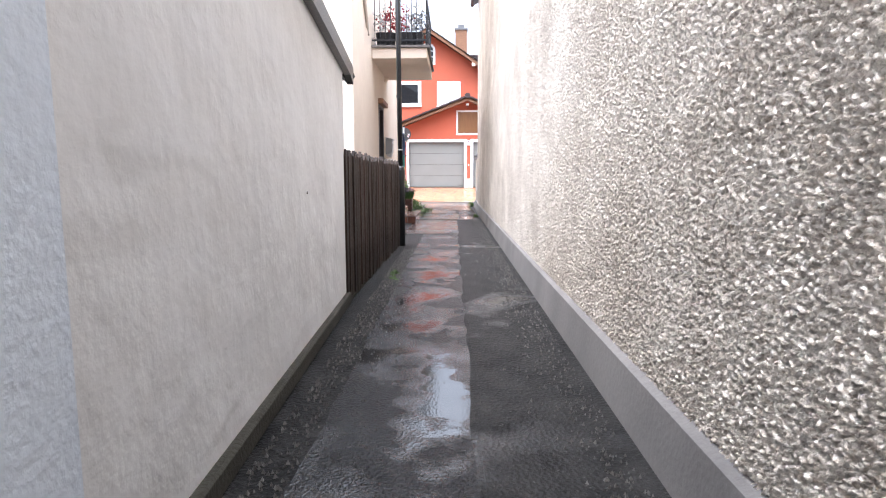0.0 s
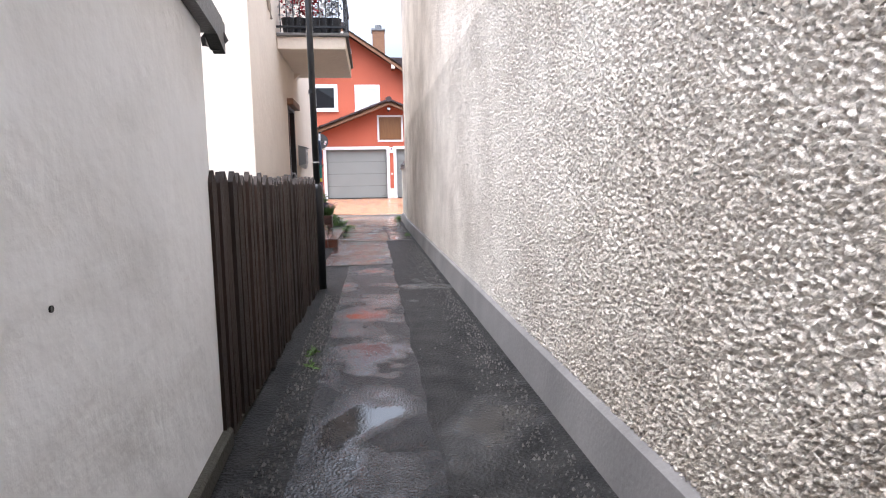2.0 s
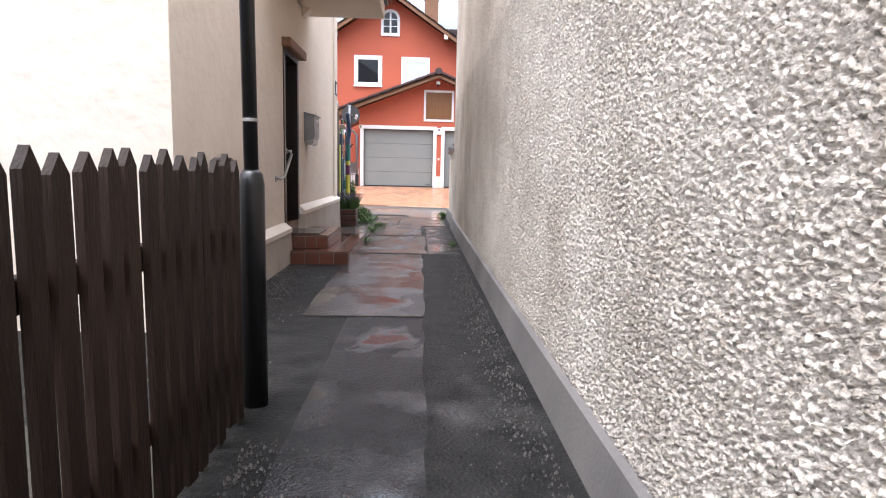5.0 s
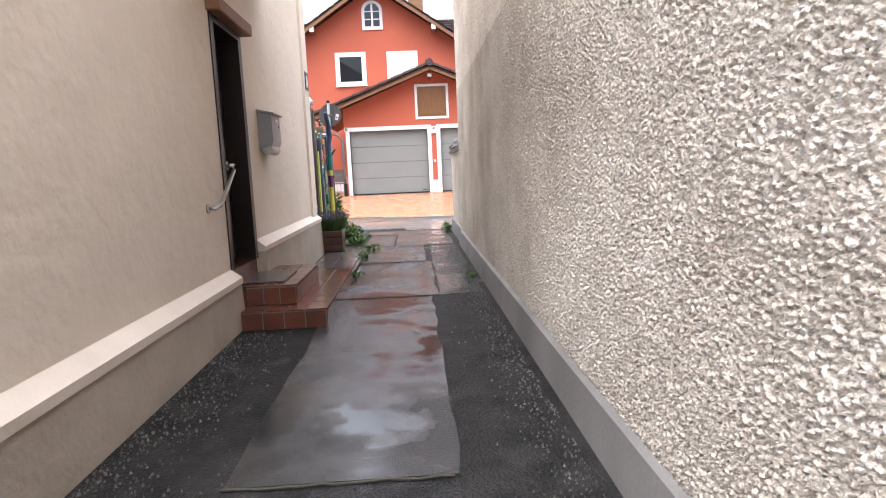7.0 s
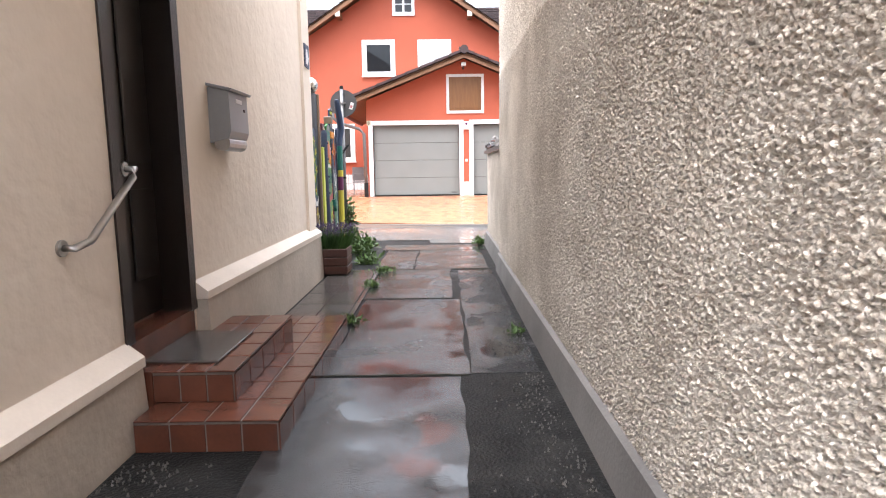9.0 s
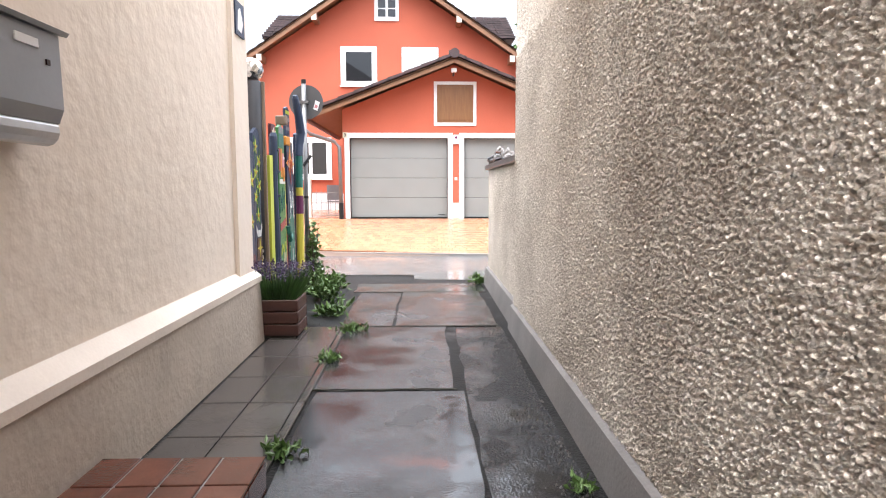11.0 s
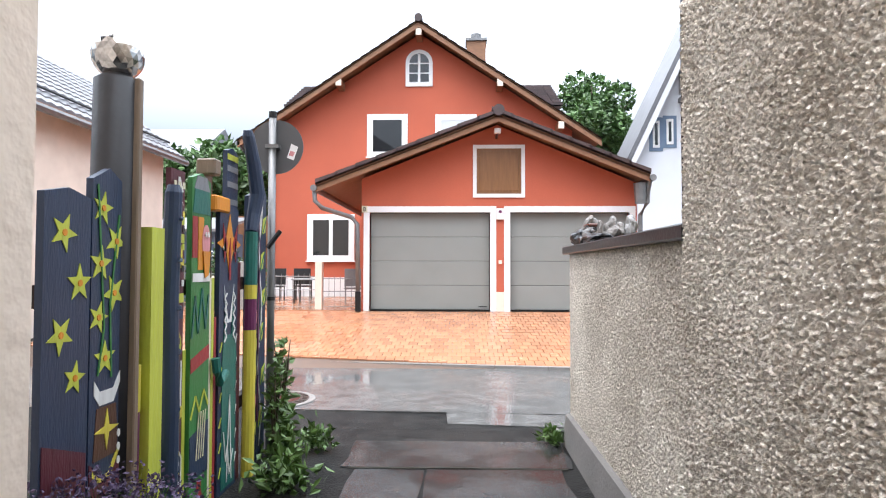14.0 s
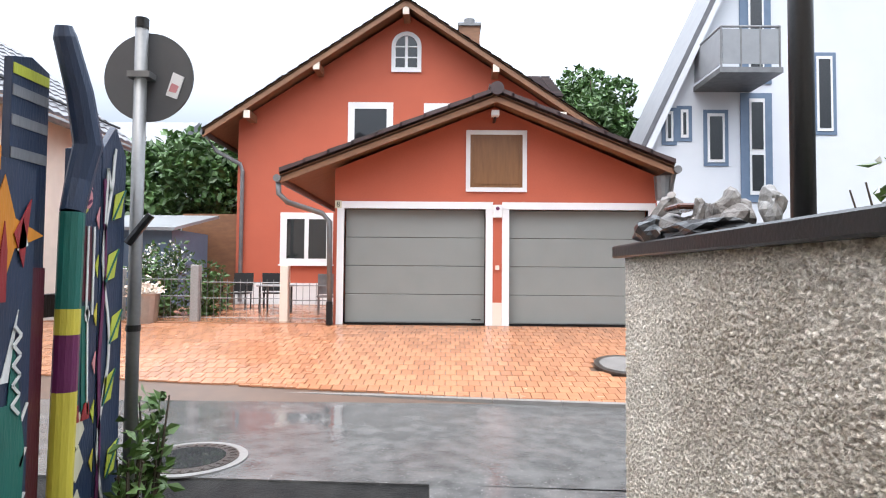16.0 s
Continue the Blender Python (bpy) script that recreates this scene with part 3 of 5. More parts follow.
# ---- picket fence ----
fence = thing("picket_fence", "dark brown weathered wooden picket fence", "fence", (0.405, 0.42, 0), -0.9)
rng = random.Random(9)
pk = bmesh.new()
w = 0.034
prism([(-w, 0.03), (w, 0.03), (w, 1.15), (0, 1.20), (-w, 1.15)], "x", -0.012, 0.012, pk)
first = part("picket", pk, M_FENCE, fence)
y = -0.79
first.location = (0, y, 0)
while y < 2.85:
    y += 0.110
    o = first.copy()
    scene.collection.objects.link(o)
    o.location = (rng.uniform(-0.006, 0.006), y, rng.uniform(-0.015, 0.015))
    o.rotation_euler = (rng.uniform(-0.012, 0.012), 0, rng.uniform(-0.08, 0.08))
for z in (0.32, 0.88):
    part("rail", B(-0.055, -0.015, -0.70, 3.0, z - 0.04, z + 0.04, 0.004), M_FENCE, fence)
for py in (-0.66, 1.2, 3.0):
    part("post", B(-0.10, -0.016 if py < 3 else -0.02, py - 0.032, py + 0.032, 0, 1.10 if py < 3 else 1.2, 0.01), M_FENCE, fence)
post = thing("lamp_post", "slim black steel lamp post beside fence", "lamp post", (0.465, 3.60, 0))
part("sleeve", tube([(0, 0, 0), (0, 0, 1.08), (0, 0, 1.13), (0, 0, 1.15)], [0.060, 0.060, 0.052, 0.034], 18), M_BLACK, post, smooth=True)
part("pole", tube([(0, 0, 1.1), (-0.012, 0.0, 3.0), (-0.03, 0.0, 5.2)], 0.034, 14), M_BLACK, post, smooth=True)
part("sticker", tube([(0, 0, 1.37), (0, 0, 1.385)], 0.0355, 14), M_STEEL, post)
part("clamp", tube([(-0.01, 0, 2.1), (-0.01, 0, 2.14)], 0.039, 14), M_BLACK, post)
tagged(mesh_ob("yard", B(-6, 0.40, -0.78, 3.3, -0.02, 0.02), M_SOIL), "dark yard ground behind fence", "ground", kind="structure")
# an added wall that encloses the yard outside the camera's view
tagged(mesh_ob("yard_wall_unseen", B(-6.3, -6.0, -0.6, 5.2, 0, 4), M_CREAM), "added cream rendered wall beyond the yard, out of view", "wall", kind="structure")
tarp = tagged(mesh_ob("blue_tarp", rock((-2.2, 3.6, 0.75), (0.8, 0.5, 0.35), 40, 3), mat("blue_sheet", (0.06, 0.18, 0.5), rough=0.35)), "blue plastic sheet over garden things", "tarpaulin")
tagged(mesh_ob("garden_table", B(-2.8, -1.5, 3.2, 4.1, 0.02, 0.5, 0.02), M_TIMBER), "low wooden garden chest under the sheet", "chest")

# ---- cream house on the left ----
HX, H0, H1 = -0.40, 4.85, 12.50
D0, D1, DZ0, DZ1 = 8.12, 8.93, 0.47, 2.58
hw = [("wall_west_a", B(HX - 0.4, HX, H0, D0, 0.0, 6.0)), ("wall_west_b", B(HX - 0.4, HX, D1, H1, 0, 6.0)), ("wall_west_over_door", B(HX - 0.4, HX, D0, D1, DZ1, 6.0)), ("wall_west_sill", B(HX - 0.4, HX, D0, D1, 0, DZ0))]
for nm, bm in hw:
    tagged(mesh_ob(nm, bm, M_STEP if nm == "wall_west_sill" else M_CREAM), "brown tiled door threshold wall" if nm == "wall_west_sill" else "cream plastered house wall", "wall", kind="structure")
WX0, WX1, WZ0, WZ1 = -3.0, -1.72, 1.40, 2.92
for nm, bm in [("wall_front_a", B(WX1, HX - 0.4, H0, H0 + 0.35, 0, 6.0)), ("wall_front_b", B(-6, WX0, H0, H0 + 0.35, 0, 6.0)), ("wall_front_c", B(WX0, WX1, H0, H0 + 0.35, 0, WZ0)), ("wall_front_d", B(WX0, WX1, H0, H0 + 0.35, WZ1, 6.0))]:
    tagged(mesh_ob(nm, bm, M_CREAM), "cream plastered house front", "wall", kind="structure")
tagged(mesh_ob("wall_north", B(-8, HX - 0.4, H1 - 0.35, H1, 0, 6.0), M_CREAM), "cream plastered house gable", "wall", kind="structure")
tagged(mesh_ob("roof_west", prism([(HX + 0.25, 6.9), (HX + 0.25, 7.02), (-4.2, 9.6), (-8.5, 6.0), (-8.5, 6.9)], "y", H0 - 0.3, H1 + 0.3), M_ROOF), "dark tiled house roof", "roof", kind="structure")
for nm, y0, y1, zt in [("a", H0 - 0.10, D0 - 0.02, 0.44), ("b", D1 + 0.03, H1 + 0.06, 0.60)]:
    tagged(mesh_ob("plinth_west_" + nm, prism([(HX - 0.02, 0), (HX + 0.10, 0), (HX + 0.08, zt - 0.07), (HX - 0.02, zt - 0.07)], "y", y0, y1), M_PLINTH_L), "stained rough plinth of cream house", "plinth", kind="structure")
    tagged(mesh_ob("plinth_trim_" + nm, prism([(HX - 0.02, zt - 0.07), (HX + 0.09, zt - 0.07), (HX + 0.09, zt - 0.02), (HX, zt + 0.05), (HX - 0.02, zt + 0.05)], "y", y0 - 0.01, y1 + 0.01), M_TRIM), "pale sloping plinth ledge", "trim", kind="structure")
tagged(mesh_ob("corner_pilaster", B(HX - 0.02, HX + 0.035, H1 - 0.34, H1 + 0.03, 0.62, 6.0), M_CREAM), "cream corner pilaster", "trim", kind="structure")
# yard window
win = thing("window_1", "white framed casement window with dark panes", "window", kind="structure")
for bm in (B(WX0 - 0.08, WX1 + 0.08, H0 - 0.02, H0 + 0.06, WZ0 - 0.06, WZ0), B(WX0 - 0.08, WX1 + 0.08, H0 - 0.02, H0 + 0.06, WZ1, WZ1 + 0.08), B(WX0 - 0.08, WX0, H0 - 0.02, H0 + 0.06, WZ0, WZ1), B(WX1, WX1 + 0.08, H0 - 0.02, H0 + 0.06, WZ0, WZ1), B(-2.40, -2.28, H0, H0 + 0.06, WZ0, WZ1)):
    part("window_frame", bm, M_WHITE, win)
for a, b in ((WX0, -2.40), (-2.28, WX1)):
    part("sash", B(a, a + 0.05, H0 + 0.03, H0 + 0.07, WZ0, WZ1), M_WHITE, win)
    part("sash", B(b - 0.05, b, H0 + 0.03, H0 + 0.07, WZ0, WZ1), M_WHITE, win)
    part("pane", B(a, b, H0 + 0.075, H0 + 0.085, WZ0, WZ1), M_PANE, win)
part("window_sill", B(WX0 - 0.14, WX1 + 0.14, H0 - 0.10, H0 + 0.02, WZ0 - 0.10, WZ0 - 0.06, 0.005), M_WHITE, win)
part("half_curtain", B(-1.86, -1.73, H0 + 0.068, H0 + 0.073, WZ0, WZ0 + 0.5), M_CURTAIN, win)
# door
door = thing("door_1", "dark brown panelled wooden house door, closed", "door", kind="structure")
DX = HX - 0.17
part("door_leaf", B(DX - 0.05, DX, D0 + 0.06, D1 - 0.06, DZ0 + 0.02, DZ1 - 0.06), M_DOOR, door)
for a, b, z0, z1 in ((D0 + 0.13, D0 + 0.36, DZ0 + 0.25, 1.25), (D1 - 0.36, D1 - 0.13, DZ0 + 0.25, 1.25), (D0 + 0.13, D0 + 0.36, 1.4, 2.35), (D1 - 0.36, D1 - 0.13, 1.4, 2.35)):
    part("door_panel", B(DX, DX + 0.014, a, b, z0, z1, 0.006), M_DOOR, door)
for bm in (B(DX - 0.06, HX + 0.012, D0 - 0.02, D0 + 0.06, DZ0, DZ1), B(DX - 0.06, HX + 0.012, D1 - 0.06, D1 + 0.03, DZ0, DZ1), B(DX - 0.06, HX + 0.012, D0 + 0.06, D1 - 0.06, DZ1 - 0.06, DZ1)):
    part("door_frame", bm, M_DOOR, door)
part("letter_plate", B(DX, DX + 0.02, D0 + 0.13, D0 + 0.29, 1.29, 1.34, 0.004), M_STEEL, door)
part("door_hood", B(HX - 0.05, HX + 0.11, D0 - 0.06, D1 + 0.10, DZ1, DZ1 + 0.11, 0.01), M_TIMBER, door, "grey brown weathered hood board")
# letter box
mb = thing("mailbox", "grey metal wall letterbox with curved front", "mailbox", (HX, 9.57, 1.49))
part("body", prism([(0, 0.05), (0.13, 0.08), (0.15, 0.13), (0.145, 0.40), (0, 0.43)], "y", -0.19, 0.19), M_GREYBOX, mb)
part("lid", prism([(-0.0, 0.435), (0.165, 0.40), (0.175, 0.415), (0.0, 0.455)], "y", -0.21, 0.21), M_GREYBOX, mb)
part("newspaper_tray", tube([(0.08, -0.18, 0.05), (0.08, 0.18, 0.05)], 0.055, 14), M_STEEL, mb, "pale metal newspaper roll")
part("name_plate", B(0.145, 0.152, -0.06, 0.06, 0.33, 0.36), M_WHITE, mb)
part("keyhole", B(0.146, 0.153, 0.10, 0.12, 0.28, 0.30), M_RUST, mb)
# hand rail
hr = thing("handrail", "bent steel grab rail beside door", "handrail")
part("bar", tube([(HX, 7.68, 1.03), (HX + 0.06, 7.68, 1.03), (HX + 0.08, 7.76, 1.05), (HX + 0.08, 8.16, 1.32), (HX + 0.06, 8.22, 1.36), (HX, 8.22, 1.36)], 0.017, 12), M_STEEL, hr, smooth=True)
part("rosette", disc((7.68, 1.03), 0.036, "x", HX, HX + 0.012), M_STEEL, hr)
part("rosette", disc((8.22, 1.36), 0.036, "x", HX, HX + 0.012), M_STEEL, hr)
sg = thing("house_plate", "small square picture plate on house corner", "sign", (HX + 0.036, 12.34, 2.66))
part("plate", B(0, 0.012, -0.11, 0.11, -0.13, 0.13), PAINT["navy"], sg)
part("picture", prism([(-0.07, -0.09), (0.02, -0.1), (0.07, -0.02), (0.0, 0.09), (-0.05, 0.06)], "x", 0.012, 0.015), M_WHITE, sg)
# balcony
bal = thing("balcony", "cream concrete balcony with dark metal railing", "balcony", kind="structure")
BX1, BY0, BY1, BZ = 0.70, 7.16, 9.8, 3.34
part("slab", B(HX + 0.002, BX1, BY0, BY1, BZ, BZ + 0.20, 0.01), M_CREAM, bal)
part("slab_edge", B(HX + 0.002, BX1 + 0.05, BY0 - 0.05, BY1 + 0.05, BZ + 0.20, BZ + 0.25, 0.01), M_PLINTH_R, bal)
part("top_rail", B(HX + 0.002, BX1, BY0, BY0 + 0.04, 4.52, 4.56), M_BLACK, bal)
part("top_rail", B(BX1 - 0.04, BX1, BY0 + 0.04, BY1, 4.52, 4.56), M_BLACK, bal)
part("bottom_rail", B(HX + 0.002, BX1, BY0, BY0 + 0.04, 3.68, 3.71), M_BLACK, bal)
part("bottom_rail", B(BX1 - 0.04, BX1, BY0 + 0.04, BY1, 3.68, 3.71), M_BLACK, bal)
for k in range(11):
    x = HX + 0.06 + k * 0.104
    part("baluster", B(x, x + 0.014, BY0 + 0.013, BY0 + 0.027, 3.59, 4.52), M_BLACK, bal)
for k in range(22):
    yy = BY0 + 0.1 + k * 0.115
    part("baluster", B(BX1 - 0.027, BX1 - 0.013, yy, yy + 0.014, 3.59, 4.52), M_BLACK, bal)
part("bracket", prism([(HX, 3.22), (HX + 0.12, 3.34), (HX, 3.34)], "y", 9.3, 9.47), M_CREAM, bal)
for k, (x, c) in enumerate([(-0.22, "white"), (-0.05, "red"), (0.22, "red"), (0.36, "white"), (0.52, "grey")]):
    fl = thing("flower_pot", "flower pot with blooms on balcony", "plant pot", (x, BY0 + 0.22, BZ + 0.25), group="balcony pots")
    part("pot", tube([(0, 0, 0), (0, 0, 0.26), (0, 0, 0.28)], [0.09, 0.12, 0.125], 14), PAINT["black"], fl)
    g = random.Random(k)
    leaf_mass([(g.gauss(0, 0.09), g.gauss(0, 0.09), 0.30 + abs(g.gauss(0.2, 0.14))) for q in range(130)], 0.07, 0.025, PAINT[c], "blooms", fl, g)
bkt = thing("wall_bracket", "weathered curved bracket on house wall", "bracket", (HX, 6.5, 4.0))
part("arm", tube([(0.03, -0.55, 0.38), (0.03, -0.45, 0.2), (0.03, -0.1, -0.25), (0.03, 0.05, -0.35)], [0.05, 0.03, 0.025, 0.02], 8), M_PLINTH_L, bkt)

# ---- tiled entrance steps ----
def tile_box(parent, x0, x1, y0, y1, z0, z1, nx, ny):
    """A step body faced with separate tiles on top, at the front and at the open side."""
    part("step_body", B(x0, x1, y0, y1, z0, z1), M_GROUT, parent)
    g, t = 0.005, 0.008
    for i in range(nx):
        for j in range(ny):
            part("tile", B(x0 + (x1 - x0) * i / nx + g, x0 + (x1 - x0) * (i + 1) / nx - g + (0.014 if i == nx - 1 else 0), y0 + (y1 - y0) * j / ny + g - (0.014 if j == 0 else 0), y0 + (y1 - y0) * (j + 1) / ny - g, z1 - 0.002, z1 + t, 0.003), M_STEP, parent)
    n = max(2, nx)
    for i in range(n):
        part("tile", B(x0 + (x1 - x0) * i / n + g, x0 + (x1 - x0) * (i + 1) / n - g, y0 - t, y0 + 0.002, z0 + 0.004, z1 - 0.016), M_STEP, parent)
    for j in range(ny):
        part("tile", B(x1 - 0.002, x1 + t, y0 + (y1 - y0) * j / ny + g, y0 + (y1 - y0) * (j + 1) / ny - g, z0 + 0.004, z1 - 0.016), M_STEP, parent)


steps = thing("entrance_steps", "wet brown clinker tiled entrance steps", "steps", kind="structure")
tile_box(steps, HX + 0.105, 0.40, 7.92, 9.95, 0.0, 0.155, 4, 8)
tile_box(steps, HX + 0.105, 0.12, 8.14, 9.30, 0.165, 0.325, 3, 5)
part("riser", B(HX - 0.10, HX + 0.103, 8.13, 8.92, 0.0, 0.331), M_STEP, steps)
mat_ = tagged(mesh_ob("doormat", B(HX + 0.0, HX + 0.40, 8.25, 8.85, 0.334, 0.347, 0.004), M_SLAB), "dark wet doormat on the top step", "doormat")
slab_area = thing("side_paving", "dark wet paving slabs beside house", "paving", kind="structure")
for j in range(6):
    for i in range(2):
        part("slab", B(HX + 0.14 + i * 0.29, HX + 0.14 + i * 0.29 + 0.283, 9.99 + j * 0.5, 9.99 + j * 0.5 + 0.49, -0.02, 0.022, 0.004), M_SLAB, slab_area)
kb = thing("edging", "low concrete edging along paving slabs", "kerb", kind="structure")
for j in range(3):
    part("kerbstone", B(0.325, 0.37, 9.99 + j * 1.0, 9.99 + j * 1.0 + 0.985, -0.02, 0.03, 0.006), M_SLAB, kb)


def weed(at, r, h, n, seed, length=0.08):
    g = random.Random(seed)
    t = thing("weed", "green weeds growing from a crack", "weed", at, group="weeds")
    pts = [(g.gauss(0, r * 0.45), g.gauss(0, r * 0.45), abs(g.gauss(0, h * 0.5))) for k in range(n)]
    leaf_mass(pts, length, length * 0.22, M_LEAF2, "leaves", t, g, 0.8)


for k, (x, y, r, h, n, ln) in enumerate([(0.38, 10.3, 0.10, 0.04, 90, 0.06), (0.36, 11.9, 0.10, 0.05, 110, 0.06), (0.42, 12.85, 0.14, 0.05, 120, 0.06), (0.12, 13.6, 0.16, 0.10, 160, 0.09), (-0.1, 14.5, 0.20, 0.2, 220, 0.10), (-0.28, 15.2, 0.14, 0.22, 150, 0.09),
                                        (-0.1, 15.4, 0.14, 0.16, 150, 0.09), (1.80, 9.9, 0.06, 0.05, 60, 0.05), (1.84, 15.6, 0.10, 0.10, 90, 0.09), (0.62, 1.0, 0.04, 0.03, 22, 0.05), (0.64, 0.7, 0.04, 0.03, 18, 0.04), (0.02, 9.85, 0.03, 0.02, 30, 0.04)]):
    weed((x, y, 0.0), r, h, n, 50 + k, ln)

# planter with lavender
pl = thing("planter", "red-brown slatted wooden planter box", "planter", (-0.235, 12.76, 0.02))
for z in (0.02, 0.13, 0.24):
    part("slat", B(-0.23, 0.23, -0.20, -0.175, z, z + 0.098, 0.006), M_PLANTER, pl)
    part("slat", B(-0.23, 0.23, 0.175, 0.20, z, z + 0.098, 0.006), M_PLANTER, pl)
    part("slat", B(0.205, 0.23, -0.174, 0.174, z, z + 0.098, 0.006), M_PLANTER, pl)
    part("slat", B(-0.23, -0.205, -0.174, 0.174, z, z + 0.098, 0.006), M_PLANTER, pl)
part("soil", B(-0.204, 0.204, -0.174, 0.174, 0.0, 0.30), M_SOIL, pl)
lv = thing("lavender", "lavender plant with purple flower spikes", "plant", (-0.235, 12.76, 0.32))
g = random.Random(4)
vs, fs, fp = [], [], []
for k in range(650):
    a, q = g.uniform(0, 6.28), math.sqrt(g.random())
    bx, by = math.cos(a) * q * 0.19, math.sin(a) * q * 0.15
    h, ox, oy = g.uniform(0.14, 0.34), bx * 0.7 + g.gauss(0, 0.03), by * 0.7 + g.gauss(0, 0.03)
    i = len(vs)
    vs += [(bx - 0.003, by, 0), (bx + 0.003, by, 0), (bx + ox * 0.5, by + oy * 0.5, h * 0.6), (bx + ox, by + oy, h)]
    fs += [(i, i + 1, i + 2), (i, i + 2, i + 3), (i + 1, i + 3, i + 2)]
    if h > 0.2:
        fp += [(bx + ox, by + oy, h + d * 0.012) for d in range(3)]
me = bpy.data.meshes.new("stem")
me.from_pydata(vs, [], fs)
me.materials.append(M_LEAF)
so = tagged(new("stem", me), kind="stuff")
so.parent = lv
leaf_mass(fp, 0.022, 0.008, M_LAV, "flower_spike", lv, g)

# ---- painted fence ----
FX = -0.48
pf = thing("painted_fence", "colourful hand-painted board fence with figures", "fence", (FX, 0, 0))


def along(y):
    """The last boards stand closer together."""
    return y if y < 14.9 else 14.86 + (y - 14.93) * 0.7


def board(y0, y1, top, colour, x=0.0, tip=0.0, th=0.03, z0=0.0):
    y0, y1 = along(y0), along(y1)
    m = (y0 + y1) / 2
    o = part("board", prism([(y0, z0), (y1, z0), (y1, top - tip), (m, top), (y0, top - tip)], "x", x - th, x), PAINT[colour], pf)
    return o


def motif(name, pts, colour, x=0.0, th=0.004):
    """A painted flat shape lying on a board."""
    part(name, prism([(along(a), b) for a, b in pts], "x", x + 0.0005, x + th), PAINT[colour], pf)


def star(cy, cz, r, n=5, q=0.42, rot=0.0):
    return [(cy + (r if k % 2 == 0 else r * q) * math.sin(rot + math.pi * k / n), cz + (r if k % 2 == 0 else r * q) * math.cos(rot + math.pi * k / n)) for k in range(2 * n)]


def ring(cy, cz, ry, rz, n=14):
    return [(cy + ry * math.cos(2 * math.pi * k / n), cz + rz * math.sin(2 * math.pi * k / n)) for k in range(n)]


def stroke(pts, wd, colour, x=0.0, name="painted_line"):
    bm = bmesh.new()
    pts = [(along(a), b) for a, b in pts]
    for (a, b), (c, d) in zip(pts, pts[1:]):
        l = math.hypot(c - a, d - b) or 1
        ny_, nz_ = -(d - b) / l * wd / 2, (c - a) / l * wd / 2
        prism([(a + ny_, b + nz_), (c + ny_, d + nz_), (c - ny_, d - nz_), (a - ny_, b - nz_)], "x", x + 0.001, x + 0.005, bm)
    part(name, bm, PAINT[colour], pf)


for z in (0.5, 1.35):
    part("rail", B(-0.09, -0.035, 12.8, 15.25, z - 0.045, z + 0.045), M_FENCE, pf)
board(12.74, 13.02, 1.78, "navy", tip=0.03)
board(13.03, 13.27, 1.90, "navy", tip=0.06)
for cy, cz, r, rt in [(13.10, 1.72, 0.075, 0.2), (13.20, 1.58, 0.08, 0.5), (13.09, 1.48, 0.08, 0.1), (13.19, 1.35, 0.085, 0.8), (13.08, 1.25, 0.07, 0.3), (13.13, 1.07, 0.08, 0), (12.85, 1.6, 0.08, 0.4), (12.95, 1.4, 0.08, 0), (12.84, 1.2, 0.08, 0.7), (12.93, 1.02, 0.07, 0.2)]:
    motif("painted_flower", star(cy, cz, r, 5, 0.4, rt), "lime")
    motif("flower_centre", ring(cy, cz, 0.014, 0.014, 8), "orange", 0.004)
motif("painted_vase", [(13.06, 0.98), (13.10, 0.93), (13.20, 0.93), (13.25, 1.0), (13.25, 0.95), (13.20, 0.87), (13.10, 0.87), (13.06, 0.92)], "white")
motif("painted_field", [(13.035, 0.02), (13.265, 0.02), (13.265, 0.62), (13.15, 0.55), (13.035, 0.64)], "maroon")
motif("painted_shirt", [(13.06, 0.64), (13.24, 0.64), (13.22, 0.86), (13.08, 0.86)], "brown")
motif("painted_cross", star(13.15, 0.76, 0.09, 4, 0.25), "yellow", 0.004)
for q in range(3):
    motif("painted_dot", ring(13.24, 0.60 + q * 0.06, 0.012, 0.018, 8), "white", 0.004)
stroke([(13.05, 0.6), (13.10, 0.55), (13.18, 0.56), (13.25, 0.66)], 0.02, "yellow")
motif("painted_field", [(12.75, 0.02), (13.01, 0.02), (13.01, 0.7), (12.75, 0.8)], "maroon")
motif("painted_skirt", [(12.80, 0.05), (12.95, 0.05), (12.90, 0.5), (12.84, 0.5)], "cream", 0.004)
part("thin_post", B(-0.0, 0.05, 13.285, 13.325, 0, 2.35, 0.006), PAINT["wood"], pf, "weathered grey wood slat")
part("stake", tube([(0.0, 13.37, 0), (0.0, 13.37, 0.78)], 0.028, 10), PAINT["purple"], pf)
part("stake", tube([(0.0, 13.37, 0.78), (0.0, 13.37, 1.0)], 0.03, 10), PAINT["yellow"], pf)
yb = board(13.42, 13.54, 1.66, "lime", x=0.05, tip=0.0, th=0.07)
part("blue_trunk", tube([(0.03, 13.64, 0), (0.035, 13.65, 0.7), (0.02, 13.66, 1.3), (0.03, 13.67, 1.86), (0.03, 13.67, 1.90)], [0.052, 0.05, 0.048, 0.044, 0.03], 12), PAINT["navy"], pf)
for z in (0.4, 0.72, 1.02, 1.25, 1.5, 1.72):
    part("knot", rock((0.075, 13.66, z), (0.02, 0.02, 0.022), z, 1), PAINT["navy"], pf)
board(13.70, 13.86, 2.0, "maroon")
motif("painted_band", [(13.71, 0.55), (13.85, 0.55), (13.85, 0.98), (13.71, 0.98)], "brown")
motif("painted_skull", ring(13.78, 1.04, 0.05, 0.08), "lime", 0.003)
motif("skull_eye", ring(13.76, 1.06, 0.012, 0.02, 8), "black", 0.006)
